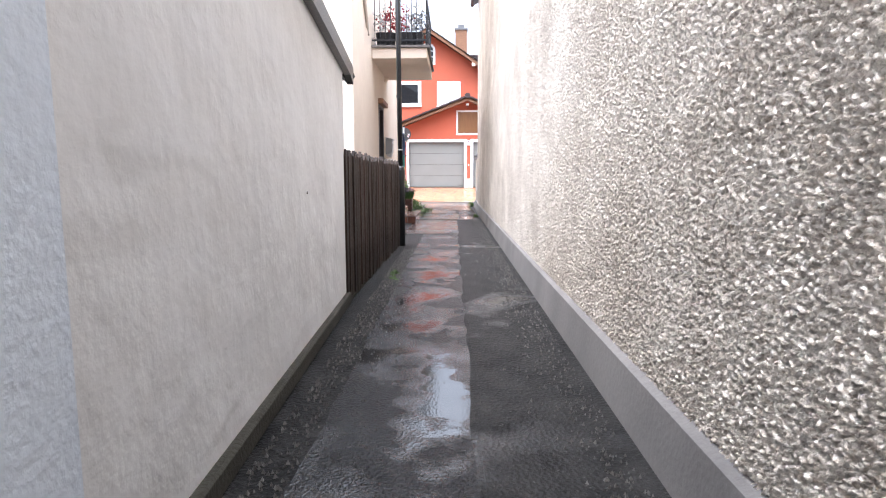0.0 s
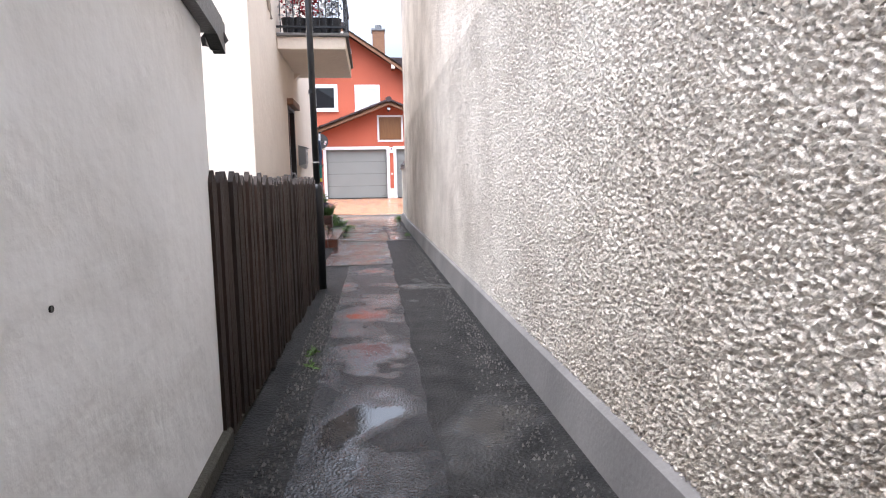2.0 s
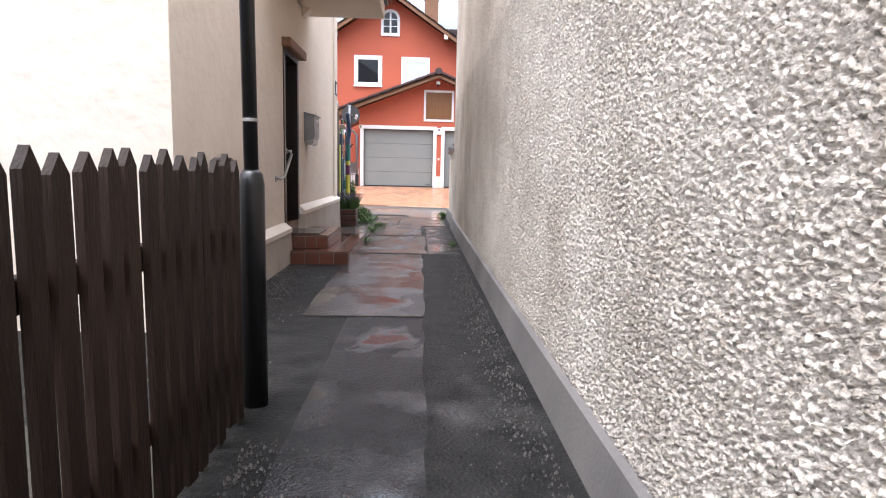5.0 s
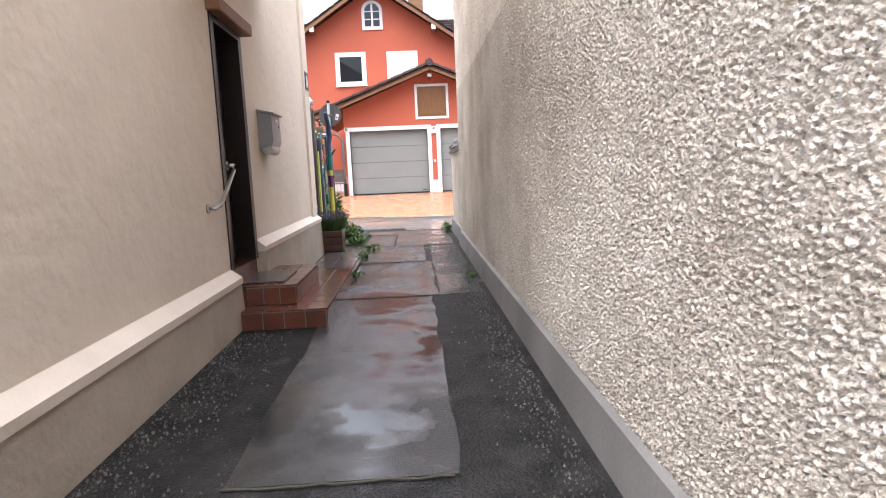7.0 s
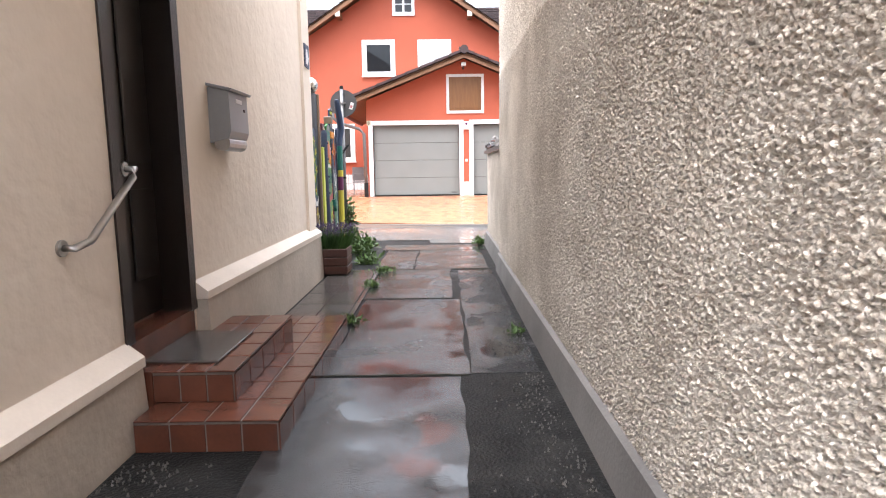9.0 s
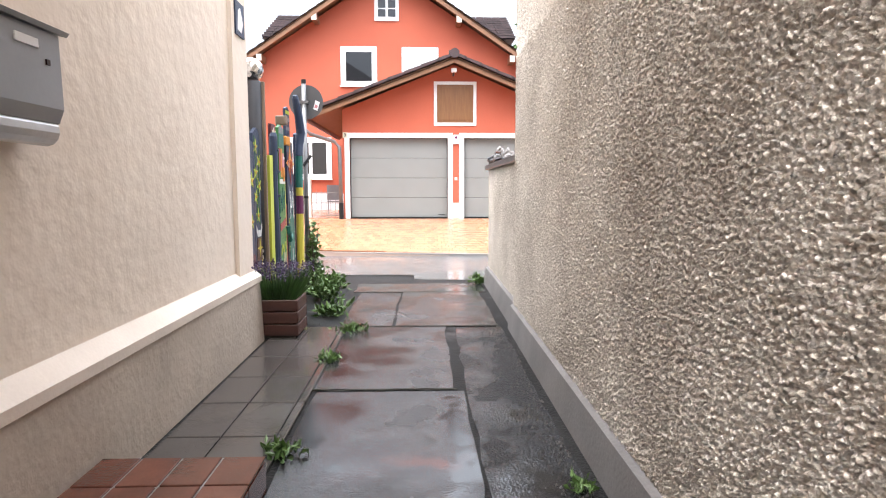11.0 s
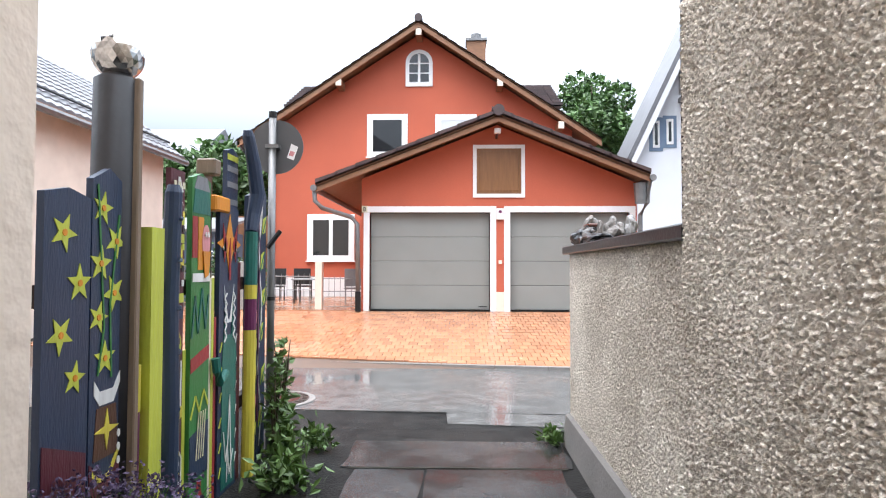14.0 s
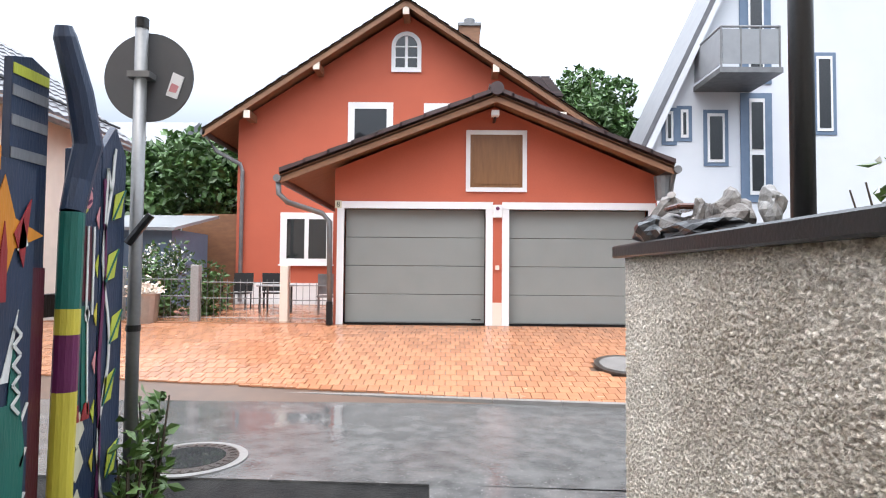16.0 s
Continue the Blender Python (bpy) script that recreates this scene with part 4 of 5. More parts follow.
motif("skull_eye", ring(13.80, 1.06, 0.012, 0.02, 8), "black", 0.006)
for q in range(4):
    stroke([(13.73 + q * 0.033, 0.70), (13.73 + q * 0.033, 0.95)], 0.012, "white", 0.004)
motif("painted_band", [(13.71, 0.60), (13.85, 0.64), (13.85, 0.70), (13.71, 0.66)], "yellow", 0.004)
motif("painted_elephant", [(13.72, 0.08), (13.75, 0.08), (13.75, 0.28), (13.79, 0.28), (13.79, 0.08), (13.83, 0.08), (13.84, 0.42), (13.78, 0.5), (13.72, 0.42)], "navy", 0.004)
stroke([(13.72, 0.08), (13.72, 0.42), (13.78, 0.5), (13.84, 0.42), (13.84, 0.08)], 0.010, "white", 0.006)
for z, c in ((1.18, "navy"), (1.27, "lime"), (1.38, "maroon"), (1.46, "yellow"), (1.60, "lime"), (1.70, "lime")):
    motif("painted_band", [(13.71, z), (13.85, z), (13.85, z + 0.05), (13.71, z + 0.05)], c, 0.002)
motif("painted_bird", star(13.79, 1.53, 0.07, 3, 0.5, 0.5), "yellow", 0.005)
motif("painted_circle", ring(13.79, 1.78, 0.05, 0.06), "white", 0.003)
motif("painted_circle", ring(13.79, 1.78, 0.04, 0.05), "maroon", 0.007)
stroke([(13.76, 1.86), (13.78, 1.96), (13.82, 1.88)], 0.014, "white", 0.004)
board(13.865, 13.90, 1.0, "lime")
board(13.91, 14.16, 2.02, "green", x=0.02, tip=0.04)
for pts, c in (([(13.915, 1.78), (14.155, 1.78), (14.13, 1.92), (13.94, 1.92)], "teal"), ([(13.93, 1.92), (14.14, 1.92), (14.10, 2.0), (13.97, 2.0)], "grey"), ([(13.915, 1.52), (13.98, 1.52), (13.98, 1.76), (13.915, 1.76)], "red"),
               ([(13.99, 1.45), (14.06, 1.45), (14.06, 1.76), (13.99, 1.76)], "orange"), ([(13.915, 0.86), (14.155, 0.92), (14.155, 1.0), (13.915, 0.94)], "red"), ([(13.915, 0.25), (14.155, 0.25), (14.155, 0.55), (13.915, 0.5)], "navy"), ([(13.98, 0.02), (14.1, 0.02), (14.06, 0.22), (14.02, 0.22)], "red")):
    motif("painted_patch", pts, c, 0.02)
motif("painted_face", ring(14.09, 1.62, 0.055, 0.10), "pink", 0.023)
motif("painted_beard", [(14.04, 1.56), (14.14, 1.56), (14.12, 1.42), (14.07, 1.40)], "orange", 0.028)
for q in range(4):
    stroke([(13.99 + q * 0.03, 0.35), (14.02 + q * 0.03, 0.62)], 0.008, "cream", 0.024)
board(14.165, 14.20, 1.7, "red")
board(14.205, 14.235, 1.4, "cream")
board(14.24, 14.275, 1.4, "lime")
board(14.28, 14.315, 1.15, "red")
board(14.20, 14.32, 2.06, "brown", x=-0.04)
part("wood_block", B(-0.06, 0.06, 14.12, 14.22, 2.03, 2.13, 0.01), PAINT["wood"], pf)
part("wood_block", B(-0.05, 0.03, 14.22, 14.45, 1.82, 1.92, 0.01), PAINT["orange"], pf)
board(14.33, 14.64, 1.88, "navy", x=0.01, tip=0.02)
motif("painted_fox", star(14.485, 1.62, 0.20, 4, 0.38, 0.0), "orange", 0.01)
motif("fox_ear", [(14.39, 1.50), (14.44, 1.62), (14.36, 1.75)], "red", 0.015)
motif("fox_ear", [(14.58, 1.50), (14.53, 1.62), (14.61, 1.75)], "red", 0.015)
motif("fox_nose", [(14.47, 1.38), (14.50, 1.38), (14.50, 1.56), (14.485, 1.66), (14.47, 1.56)], "red", 0.015)
motif("fox_cheek", [(14.37, 1.58), (14.42, 1.56), (14.40, 1.68)], "white", 0.015)
motif("fox_cheek", [(14.60, 1.58), (14.55, 1.56), (14.57, 1.68)], "white", 0.015)
motif("painted_jaw", [(14.40, 1.35), (14.44, 1.1), (14.53, 1.1), (14.57, 1.35), (14.50, 1.12), (14.47, 1.12)], "white", 0.011)
motif("painted_crocodile", [(14.38, 0.03), (14.60, 0.03), (14.62, 0.85), (14.55, 1.25), (14.53, 1.02), (14.45, 1.02), (14.43, 1.25), (14.38, 0.85)], "teal", 0.012)
for s_, b_ in ((14.41, 1), (14.57, -1)):
    stroke([(s_ + b_ * (0.025 if q % 2 else -0.01), 0.98 + 0.035 * q) for q in range(10)], 0.012, "white", 0.017)
stroke([(14.46, 0.06), (14.50, 0.62), (14.54, 0.06)], 0.010, "white", 0.017)
stroke([(14.40, 0.40), (14.44, 0.2), (14.47, 0.30), (14.50, 0.1), (14.56, 0.25)], 0.010, "white", 0.018)
part("painted_arm", tube([(0.02, 14.42, 0.78), (0.035, 14.30, 0.74), (0.035, 14.25, 0.82), (0.03, 14.24, 0.90)], 0.028, 8), PAINT["teal"], pf)
board(14.65, 14.72, 1.5, "maroon")
board(14.58, 14.78, 2.30, "navy", x=-0.05, tip=0.03)
for z in (1.90, 2.02, 2.13, 2.21):
    motif("painted_band", [(14.585, z), (14.775, z), (14.775, z + 0.04), (14.585, z + 0.04)], "lime" if z > 2.2 else "grey", -0.05)
for z0, z1, c in ((0, 0.62, "yellow"), (0.62, 1.02, "yellow"), (1.02, 1.24, "purple"), (1.24, 1.34, "yellow"), (1.34, 1.72, "teal")):
    part("trunk_section", tube([(0.05, 14.76 + 0.02 * z0, z0), (0.05, 14.76 + 0.02 * z1, z1)], 0.045, 12), PAINT[c], pf)
part("bent_trunk", tube([(0.05, 14.794, 1.72), (0.05, 14.83, 1.85), (0.07, 14.85, 2.0), (0.06, 14.80, 2.2), (0.04, 14.73, 2.40), (0.04, 14.72, 2.44)], [0.045, 0.05, 0.055, 0.05, 0.042, 0.03], 12), PAINT["navy"], pf)
board(14.93, 15.22, 2.02, "navy", tip=0.03)
board(15.23, 15.50, 2.15, "navy", tip=0.12)
motif("painted_coat", [(14.97, 1.36), (15.15, 1.36), (15.13, 1.68), (14.99, 1.68)], "maroon")
for q in (14.97, 15.03, 15.09, 15.15):
    stroke([(q, 1.30), (q, 1.68)], 0.012, "white", 0.005)
motif("painted_head", ring(15.06, 1.80, 0.045, 0.07), "lime")
motif("painted_hat", [(15.00, 1.84), (15.12, 1.84), (15.06, 1.90)], "pink", 0.005)
motif("painted_trousers", [(15.0, 0.9), (15.05, 0.9), (15.06, 1.3), (15.08, 0.9), (15.13, 0.9), (15.12, 1.34), (15.0, 1.34)], "teal")
stroke([(15.0, 0.88), (15.02, 1.34)], 0.01, "white", 0.005)
stroke([(15.13, 0.88), (15.10, 1.34)], 0.01, "white", 0.005)
for cz in (0.15, 0.32, 0.5, 0.68, 0.82):
    motif("painted_leaf", [(14.98, cz), (15.05, cz - 0.07), (15.12, cz), (15.07, cz + 0.08)], "cream")
stroke([(15.30 + 0.05 * math.sin(q * 0.9), 0.1 + q * 0.12) for q in range(17)], 0.016, "white", 0.003)
for q, cz in enumerate((0.3, 0.62, 0.95, 1.22, 1.5, 1.78)):
    cy = 15.40 if q % 2 else 15.34
    motif("painted_leaf", [(cy - 0.06, cz - 0.06), (cy + 0.04, cz - 0.04), (cy + 0.08, cz + 0.09), (cy - 0.03, cz + 0.06)], "lime", 0.004)
    stroke([(cy - 0.06, cz - 0.06), (cy + 0.08, cz + 0.09)], 0.008, "teal", 0.008)
stroke([(15.26, 1.7), (15.28, 1.95), (15.32, 1.85), (15.36, 2.05)], 0.014, "white", 0.004)

# small marks on the trunk and boards
for q in range(7):
    motif("painted_dot", ring(13.80, 0.12 + q * 0.055, 0.016, 0.02, 8), "white" if q % 2 else "yellow", 0.008)
for q, (z, c) in enumerate(((1.36, "white"), (1.44, "black"), (1.56, "lime"), (1.66, "black"), (1.74, "yellow"), (1.90, "cream"))):
    for d in range(3):
        motif("painted_check", [(13.715 + d * 0.05, z), (13.74 + d * 0.05, z), (13.74 + d * 0.05, z + 0.035), (13.715 + d * 0.05, z + 0.035)], c, 0.008)
stroke([(13.92, 0.60), (13.98, 0.72), (14.03, 0.62), (14.09, 0.74), (14.15, 0.64)], 0.014, "lime", 0.021)
stroke([(13.92, 1.06), (13.96, 1.30), (14.0, 1.08), (14.05, 1.34), (14.10, 1.10), (14.14, 1.30)], 0.018, "teal", 0.021)
motif("painted_eye", ring(14.075, 1.66, 0.012, 0.016, 8), "white", 0.030)
motif("painted_eye", ring(14.11, 1.66, 0.012, 0.016, 8), "white", 0.030)
motif("painted_collar", [(13.92, 1.38), (14.15, 1.38), (14.15, 1.43), (13.92, 1.43)], "white", 0.0215)
for q in range(6):
    stroke([(14.345, 0.12 + q * 0.16), (14.375, 0.18 + q * 0.16)], 0.012, "lime", 0.011)
    stroke([(14.60, 0.15 + q * 0.16), (14.63, 0.21 + q * 0.16)], 0.012, "white", 0.011)
for q in range(8):
    motif("painted_leaf", [(14.94, 0.2 + q * 0.21), (14.965, 0.16 + q * 0.21), (14.985, 0.24 + q * 0.21)], ("yellow", "red", "white")[q % 3], 0.003)
    motif("painted_leaf", [(15.17, 0.25 + q * 0.21), (15.20, 0.20 + q * 0.21), (15.205, 0.30 + q * 0.21)], ("lime", "pink", "yellow")[q % 3], 0.003)
motif("painted_face", ring(15.06, 1.80, 0.06, 0.05), "pink", 0.006)
stroke([(15.02, 1.79), (15.06, 1.77), (15.10, 1.79)], 0.010, "purple", 0.011)
for q in (15.0, 15.10):
    motif("painted_shoe", [(q - 0.03, 0.86), (q + 0.05, 0.86), (q + 0.04, 0.93), (q, 0.93)], "red", 0.006)
    motif("painted_glove", ring(q, 1.30, 0.025, 0.03, 8), "white", 0.006)
stroke([(15.24, 0.3), (15.27, 0.7), (15.24, 1.1), (15.28, 1.5), (15.25, 1.9)], 0.020, "purple", 0.003)
stroke([(13.06, 1.82), (13.12, 1.2), (13.08, 1.0)], 0.010, "green", 0.001)
stroke([(13.22, 1.70), (13.16, 1.3), (13.18, 0.98)], 0.010, "green", 0.001)

bp_ = thing("ball_post", "dark wrapped post with mirrored mosaic ball", "post", (FX - 0.08, 13.31, 0))
part("shaft", tube([(0, 0, 0), (0.0, 0, 1.2), (0.01, 0, 2.34), (0.01, 0, 2.37)], [0.10, 0.105, 0.10, 0.06], 20), M_DARKWRAP, bp_, smooth=True)
bm = bmesh.new()
bmesh.ops.create_icosphere(bm, subdivisions=3, radius=0.115)
bmesh.ops.translate(bm, verts=bm.verts, vec=(0.01, 0, 2.46))
bmesh.ops.split_edges(bm, edges=bm.edges)
part("mosaic_ball", bm, M_MIRROR, bp_, "mirrored glass mosaic ball")

sp = thing("traffic_sign", "round road sign seen from behind on pole", "traffic sign", (-0.455, 15.32, 0))
part("pole", tube([(0, 0, -0.02), (0, 0, 2.68)], 0.030, 16), M_ZINC, sp, smooth=True)
part("pole_cap", tube([(0, 0, 2.68), (0, 0, 2.73)], 0.032, 16), M_BLACK, sp)
part("disc", disc((0.02, 2.45), 0.222, "y", 0.036, 0.048, 40), mat("dull_grey_back", (0.09, 0.09, 0.095), rough=0.5), sp)
part("clamp", B(-0.05, 0.06, -0.036, 0.036, 2.43, 2.46), M_ZINC, sp)
stk = part("sticker", prism([(0.11, 2.36), (0.165, 2.34), (0.20, 2.45), (0.145, 2.475)], "y", 0.031, 0.036), M_WHITE, sp, "small white torn sticker")
part("sticker_print", prism([(0.125, 2.38), (0.16, 2.37), (0.175, 2.405), (0.14, 2.42)], "y", 0.029, 0.031), PAINT["pink"], stk)
part("strap", tube([(-0.02, -0.036, 1.62), (0.08, -0.02, 1.76)], 0.02, 6), PAINT["black"], sp)
part("strap_band", tube([(0, 0, 1.20), (0, 0, 1.23)], 0.034, 16), M_BLACK, sp)
bush((-0.36, 15.15, 0), 0.08, 0.80, 150, 21, "tall green weeds at foot of sign", M_LEAF2, None, 0.085)
bush((-0.40, 15.42, 0), 0.11, 0.92, 190, 22, "tall green weeds at foot of sign", M_LEAF2, M_LEAF, 0.095)

# ---- drive, garage and kerb ----
kerb = thing("kerb", "row of grey kerb stones at the street", "kerb", kind="structure")
for k in range(16):
    x = -6.4 + k * 0.8
    o = part("kerbstone", prism([(x, kerb_y(x) - 0.02), (x + 0.79, kerb_y(x + 0.79) - 0.02), (x + 0.79, kerb_y(x + 0.79) + 0.09), (x, kerb_y(x) + 0.09)], "z", -0.1, -0.005), M_KERB, kerb)
GY = 23.29


def drive_z(y):
    return -0.03 + (y - 19.5) * (0.565 / (GY - 19.5)) if y < GY else 0.535


tagged(mesh_ob("drive_bed", prism([(19.0, -0.18), (19.3, -0.085), (GY, 0.51), (30, 0.52), (30, -0.16)], "x", -6.5, 5.6), M_BED), "sand bed under drive pavers", "paving", kind="structure")

gar = thing("garage", "orange-red double garage with grey sectional doors", "garage", kind="structure")
G0, G1, GA, GZA = -1.05, 4.86, 1.88, 4.60
EL, ER = (-1.92, 3.14), (4.98, 3.34)
D = ((-0.87, 1.73), (2.16, 4.70))
GT = 2.66


def wall_top(x):
    return (EL[1] + (x - EL[0]) * (GZA + 0.06 - EL[1]) / (GA - EL[0]) if x < GA else ER[1] + (ER[0] - x) * (GZA + 0.06 - ER[1]) / (ER[0] - GA)) - 0.10


part("wall", prism([(G0, GT), (G1, GT), (G1, wall_top(G1)), (GA, wall_top(GA)), (G0, wall_top(G0))], "y", GY, GY + 0.3), M_ORANGE, gar)
for a, b in ((G0, D[0][0]), (D[0][1], D[1][0]), (D[1][1], G1)):
    part("pier", B(a, b, GY, GY + 0.3, 0.52, GT), M_ORANGE, gar)
part("side_wall", B(G0, G0 + 0.3, GY + 0.3, 29.4, 0.5, wall_top(G0)), M_ORANGE, gar)
part("side_wall", B(G1 - 0.3, G1, GY + 0.3, 29.4, 0.5, wall_top(G1)), M_ORANGE, gar)
for a, b in D:
    gd = part("garage_door", B(a, b, GY + 0.16, GY + 0.2, 0.53, GT), M_BLACK, gar)
    for k in range(4):
        h = (GT - 0.56) / 4
        part("panel", B(a + 0.01, b - 0.01, GY + 0.12, GY + 0.155, 0.56 + k * h + 0.004, 0.56 + (k + 1) * h - 0.004, 0.006), M_GDOOR, gd)
    part("seal", B(a, b, GY + 0.10, GY + 0.16, 0.535, 0.56), M_BLACK, gd)
    for bm in (B(a - 0.13, a, GY - 0.02, GY + 0.12, 0.53, GT), B(b, b + 0.13, GY - 0.02, GY + 0.12, 0.53, GT), B(a - 0.13, b + 0.13, GY - 0.025, GY + 0.12, GT, GT + 0.13)):
        part("door_surround", bm, M_WHITE, gar)
part("pier_foot", B(D[0][1] + 0.132, D[1][0] - 0.132, GY - 0.012, GY + 0.1, 0.53, 0.95), M_TRIM, gar)
part("maker_label", B(1.48, 1.66, GY + 0.114, GY + 0.12, 0.62, 0.64), M_BLACK, gar)
part("alarm_box", B(1.86, 2.03, GY - 0.06, GY - 0.02, 2.50, 2.74, 0.01), M_WHITE, gar)
part("alarm_dot", disc((1.945, 2.67), 0.035, "y", GY - 0.066, GY - 0.06), PAINT["purple"], gar)
part("key_switch", B(1.91, 1.98, GY - 0.03, GY, 1.55, 1.63), M_TRIM, gar)
sn = part("number_sign", B(-1.04, -0.92, GY - 0.03, GY - 0.005, 2.66, 2.80), PAINT["cream"], gar)
fc = bpy.data.curves.new("digit", "FONT")
fc.body, fc.size, fc.extrude, fc.align_x = "8", 0.13, 0.003, "CENTER"
fo = new("digit", fc)
dm = bpy.data.meshes.new_from_object(fo)
bpy.data.objects.remove(fo)
dm.materials.clear()
dm.materials.append(PAINT["black"])
dg = new("digit", dm)
dg.parent, dg.matrix_basis = sn, pose(-0.98, GY - 0.034, 2.685, 90, 0, 0)
for bm in (B(1.36, 1.44, GY - 0.03, GY, 2.98, 4.12), B(2.40, 2.48, GY - 0.03, GY, 2.98, 4.12), B(1.44, 2.40, GY - 0.03, GY, 2.98, 3.06), B(1.44, 2.40, GY - 0.03, GY, 4.04, 4.12)):
    part("hatch_frame", bm, M_WHITE, gar)
hatch = part("hatch", B(1.44, 2.40, GY - 0.018, GY - 0.002, 3.06, 4.04), M_HATCH, gar, "varnished wooden loft hatch")
part("hatch_panel", B(1.50, 2.34, GY - 0.028, GY - 0.018, 3.12, 3.98, 0.006), M_HATCH, hatch)
part("floodlight", B(1.80, 1.94, 22.9, 23.05, 4.30, 4.40, 0.01), M_WHITE, gar)
part("lamp_arm", tube([(1.87, 23.0, 4.32), (1.87, GY, 4.28)], 0.03, 8), M_BLACK, gar)
VY = 22.75


def roof_slab(name, parent, a, b, y0, y1, th, material):
    """A pitched slab from the low edge a to the ridge b."""
    (x0, z0), (x1, z1) = a, b
    return part(name, prism([(x0, z0), (x1, z1), (x1, z1 + th), (x0, z0 + th)], "y", y0, y1), material, parent)


def roof_tiles(parent, a, b, y0, y1, lift, pitch, width, material):
    """Rows of slightly tilted tiles up a slope, joined in one mesh."""
    (x0, z0), (x1, z1) = a, b
    length = math.hypot(x1 - x0, z1 - z0)
    ux, uz = (x1 - x0) / length, (z1 - z0) / length
    vs, fs = [], []
    for r in range(int(length / pitch)):
        for c in range(int((y1 - y0) / width)):
            s0, s1 = r * pitch, (r + 1) * pitch + 0.04
            ya, yb = y0 + c * width + 0.006, y0 + (c + 1) * width - 0.006
            i = len(vs)
            for s, h in ((s0, lift + 0.045), (s1, lift + 0.012)):
                for q, e in ((ya, 0), ((ya + yb) / 2, 0.03), (yb, 0)):
                    vs.append((x0 + ux * s, q, z0 + uz * s + h + e))
            for q in (ya, yb):
                vs.append((x0 + ux * s0, q, z0 + uz * s0 + lift))
            fs += [(i, i + 1, i + 4, i + 3), (i + 1, i + 2, i + 5, i + 4), (i, i + 6, i + 7, i + 2, i + 1)]
    me = bpy.data.meshes.new("roof_tiles")
    me.from_pydata(vs, [], fs)
    me.materials.append(material)
    o = new("roof_tiles", me)
    o.parent = parent
    return tagged(o, kind="stuff")


ap = (GA, GZA)
for e in (EL, ER):
    roof_slab("roof_deck", gar, e, ap, VY, 29.4, 0.05, M_TIMBER)
    roof_tiles(gar, e, ap, VY - 0.05, 27.5, 0.05, 0.33, 0.3, M_ROOF)
    roof_slab("verge_board", gar, (e[0], e[1] - 0.10), (ap[0], ap[1] - 0.10), VY, VY + 0.03, 0.13, M_TIMBER)
for k in range(9):
    x = EL[0] + 0.42 * k
    x2 = min(ER[0] - 0.4 * k, ER[0])
    if x < GA:
        part("verge_tile", prism([(x, 0.08 + EL[1] + (x - EL[0]) * 0.384), (x + 0.46, 0.08 + EL[1] + (x + 0.46 - EL[0]) * 0.384), (x + 0.46, 0.14 + EL[1] + (x + 0.46 - EL[0]) * 0.384), (x, 0.16 + EL[1] + (x - EL[0]) * 0.384)], "y", VY - 0.08, VY + 0.2), M_ROOF, gar)
    if x2 > GA + 0.3:
        f = lambda v: ER[1] + (ER[0] - v) * (GZA - ER[1]) / (ER[0] - GA)
        part("verge_tile", prism([(x2, 0.08 + f(x2)), (x2 - 0.44, 0.08 + f(x2 - 0.44)), (x2 - 0.44, 0.14 + f(x2 - 0.44)), (x2, 0.16 + f(x2))], "y", VY - 0.08, VY + 0.2), M_ROOF, gar)
part("ridge_tile", tube([(GA, VY - 0.1, GZA + 0.12), (GA, 29.4, GZA + 0.12)], 0.12, 12), M_ROOF, gar)
part("gutter", tube([(EL[0] - 0.04, VY - 0.05, EL[1] - 0.02), (EL[0] - 0.04, 29, EL[1] - 0.02)], 0.07, 10), M_ZINC, gar)
part("downpipe", tube([(EL[0] - 0.04, VY + 0.05, EL[1] - 0.05), (EL[0] - 0.03, VY + 0.06, EL[1] - 0.28), (EL[0] + 0.1, VY + 0.15, EL[1] - 0.42), (-1.25, GY - 0.12, 2.55), (-1.12, GY - 0.1, 2.40), (-1.10, GY - 0.1, 0.95)], 0.05, 12), M_ZINC, gar, smooth=True)
part("downpipe_shoe", tube([(-1.10, GY - 0.1, 0.53), (-1.10, GY - 0.1, 0.95)], 0.062, 12), M_BLACK, gar)
part("gutter", tube([(ER[0] + 0.05, VY - 0.05, ER[1] - 0.02), (ER[0] + 0.05, 29, ER[1] - 0.02)], 0.07, 10), M_ZINC, gar)
part("downpipe", tube([(ER[0] + 0.03, VY + 0.1, ER[1] - 0.05), (ER[0], VY + 0.2, ER[1] - 0.5), (G1 + 0.06, GY - 0.05, 2.6), (G1 + 0.06, GY - 0.05, 0.5)], 0.05, 10), M_ZINC, gar)
part("rain_hopper", tube([(ER[0] - 0.12, VY + 0.25, ER[1] - 0.52), (ER[0] - 0.12, VY + 0.25, ER[1] - 0.1)], [0.12, 0.15], 12), M_ZINC, gar)
# ---- orange house ----
hs = thing("house", "large orange-red gabled house with white windows", "house", kind="structure")
HY, HVY = 29.6, 28.95
HL, HR, HA = (-5.95, 5.42), (5.5, 5.42), (-0.22, 9.22)
part("wall", prism([(-5.15, 0.5), (4.7, 0.5), (4.7, 5.9), (-0.22, 9.1), (-5.15, 5.9)], "y", HY, HY + 0.35), M_ORANGE, hs)
part("side_wall", B(-5.15, -4.8, HY + 0.35, 38, 0.5, 5.9), M_ORANGE, hs)
part("side_wall", B(4.35, 4.7, HY + 0.35, 38, 0.5, 5.9), M_ORANGE, hs)
part("base_band", B(-5.16, -1.2, HY - 0.015, HY, 0.5, 1.15), M_WHITE, hs)
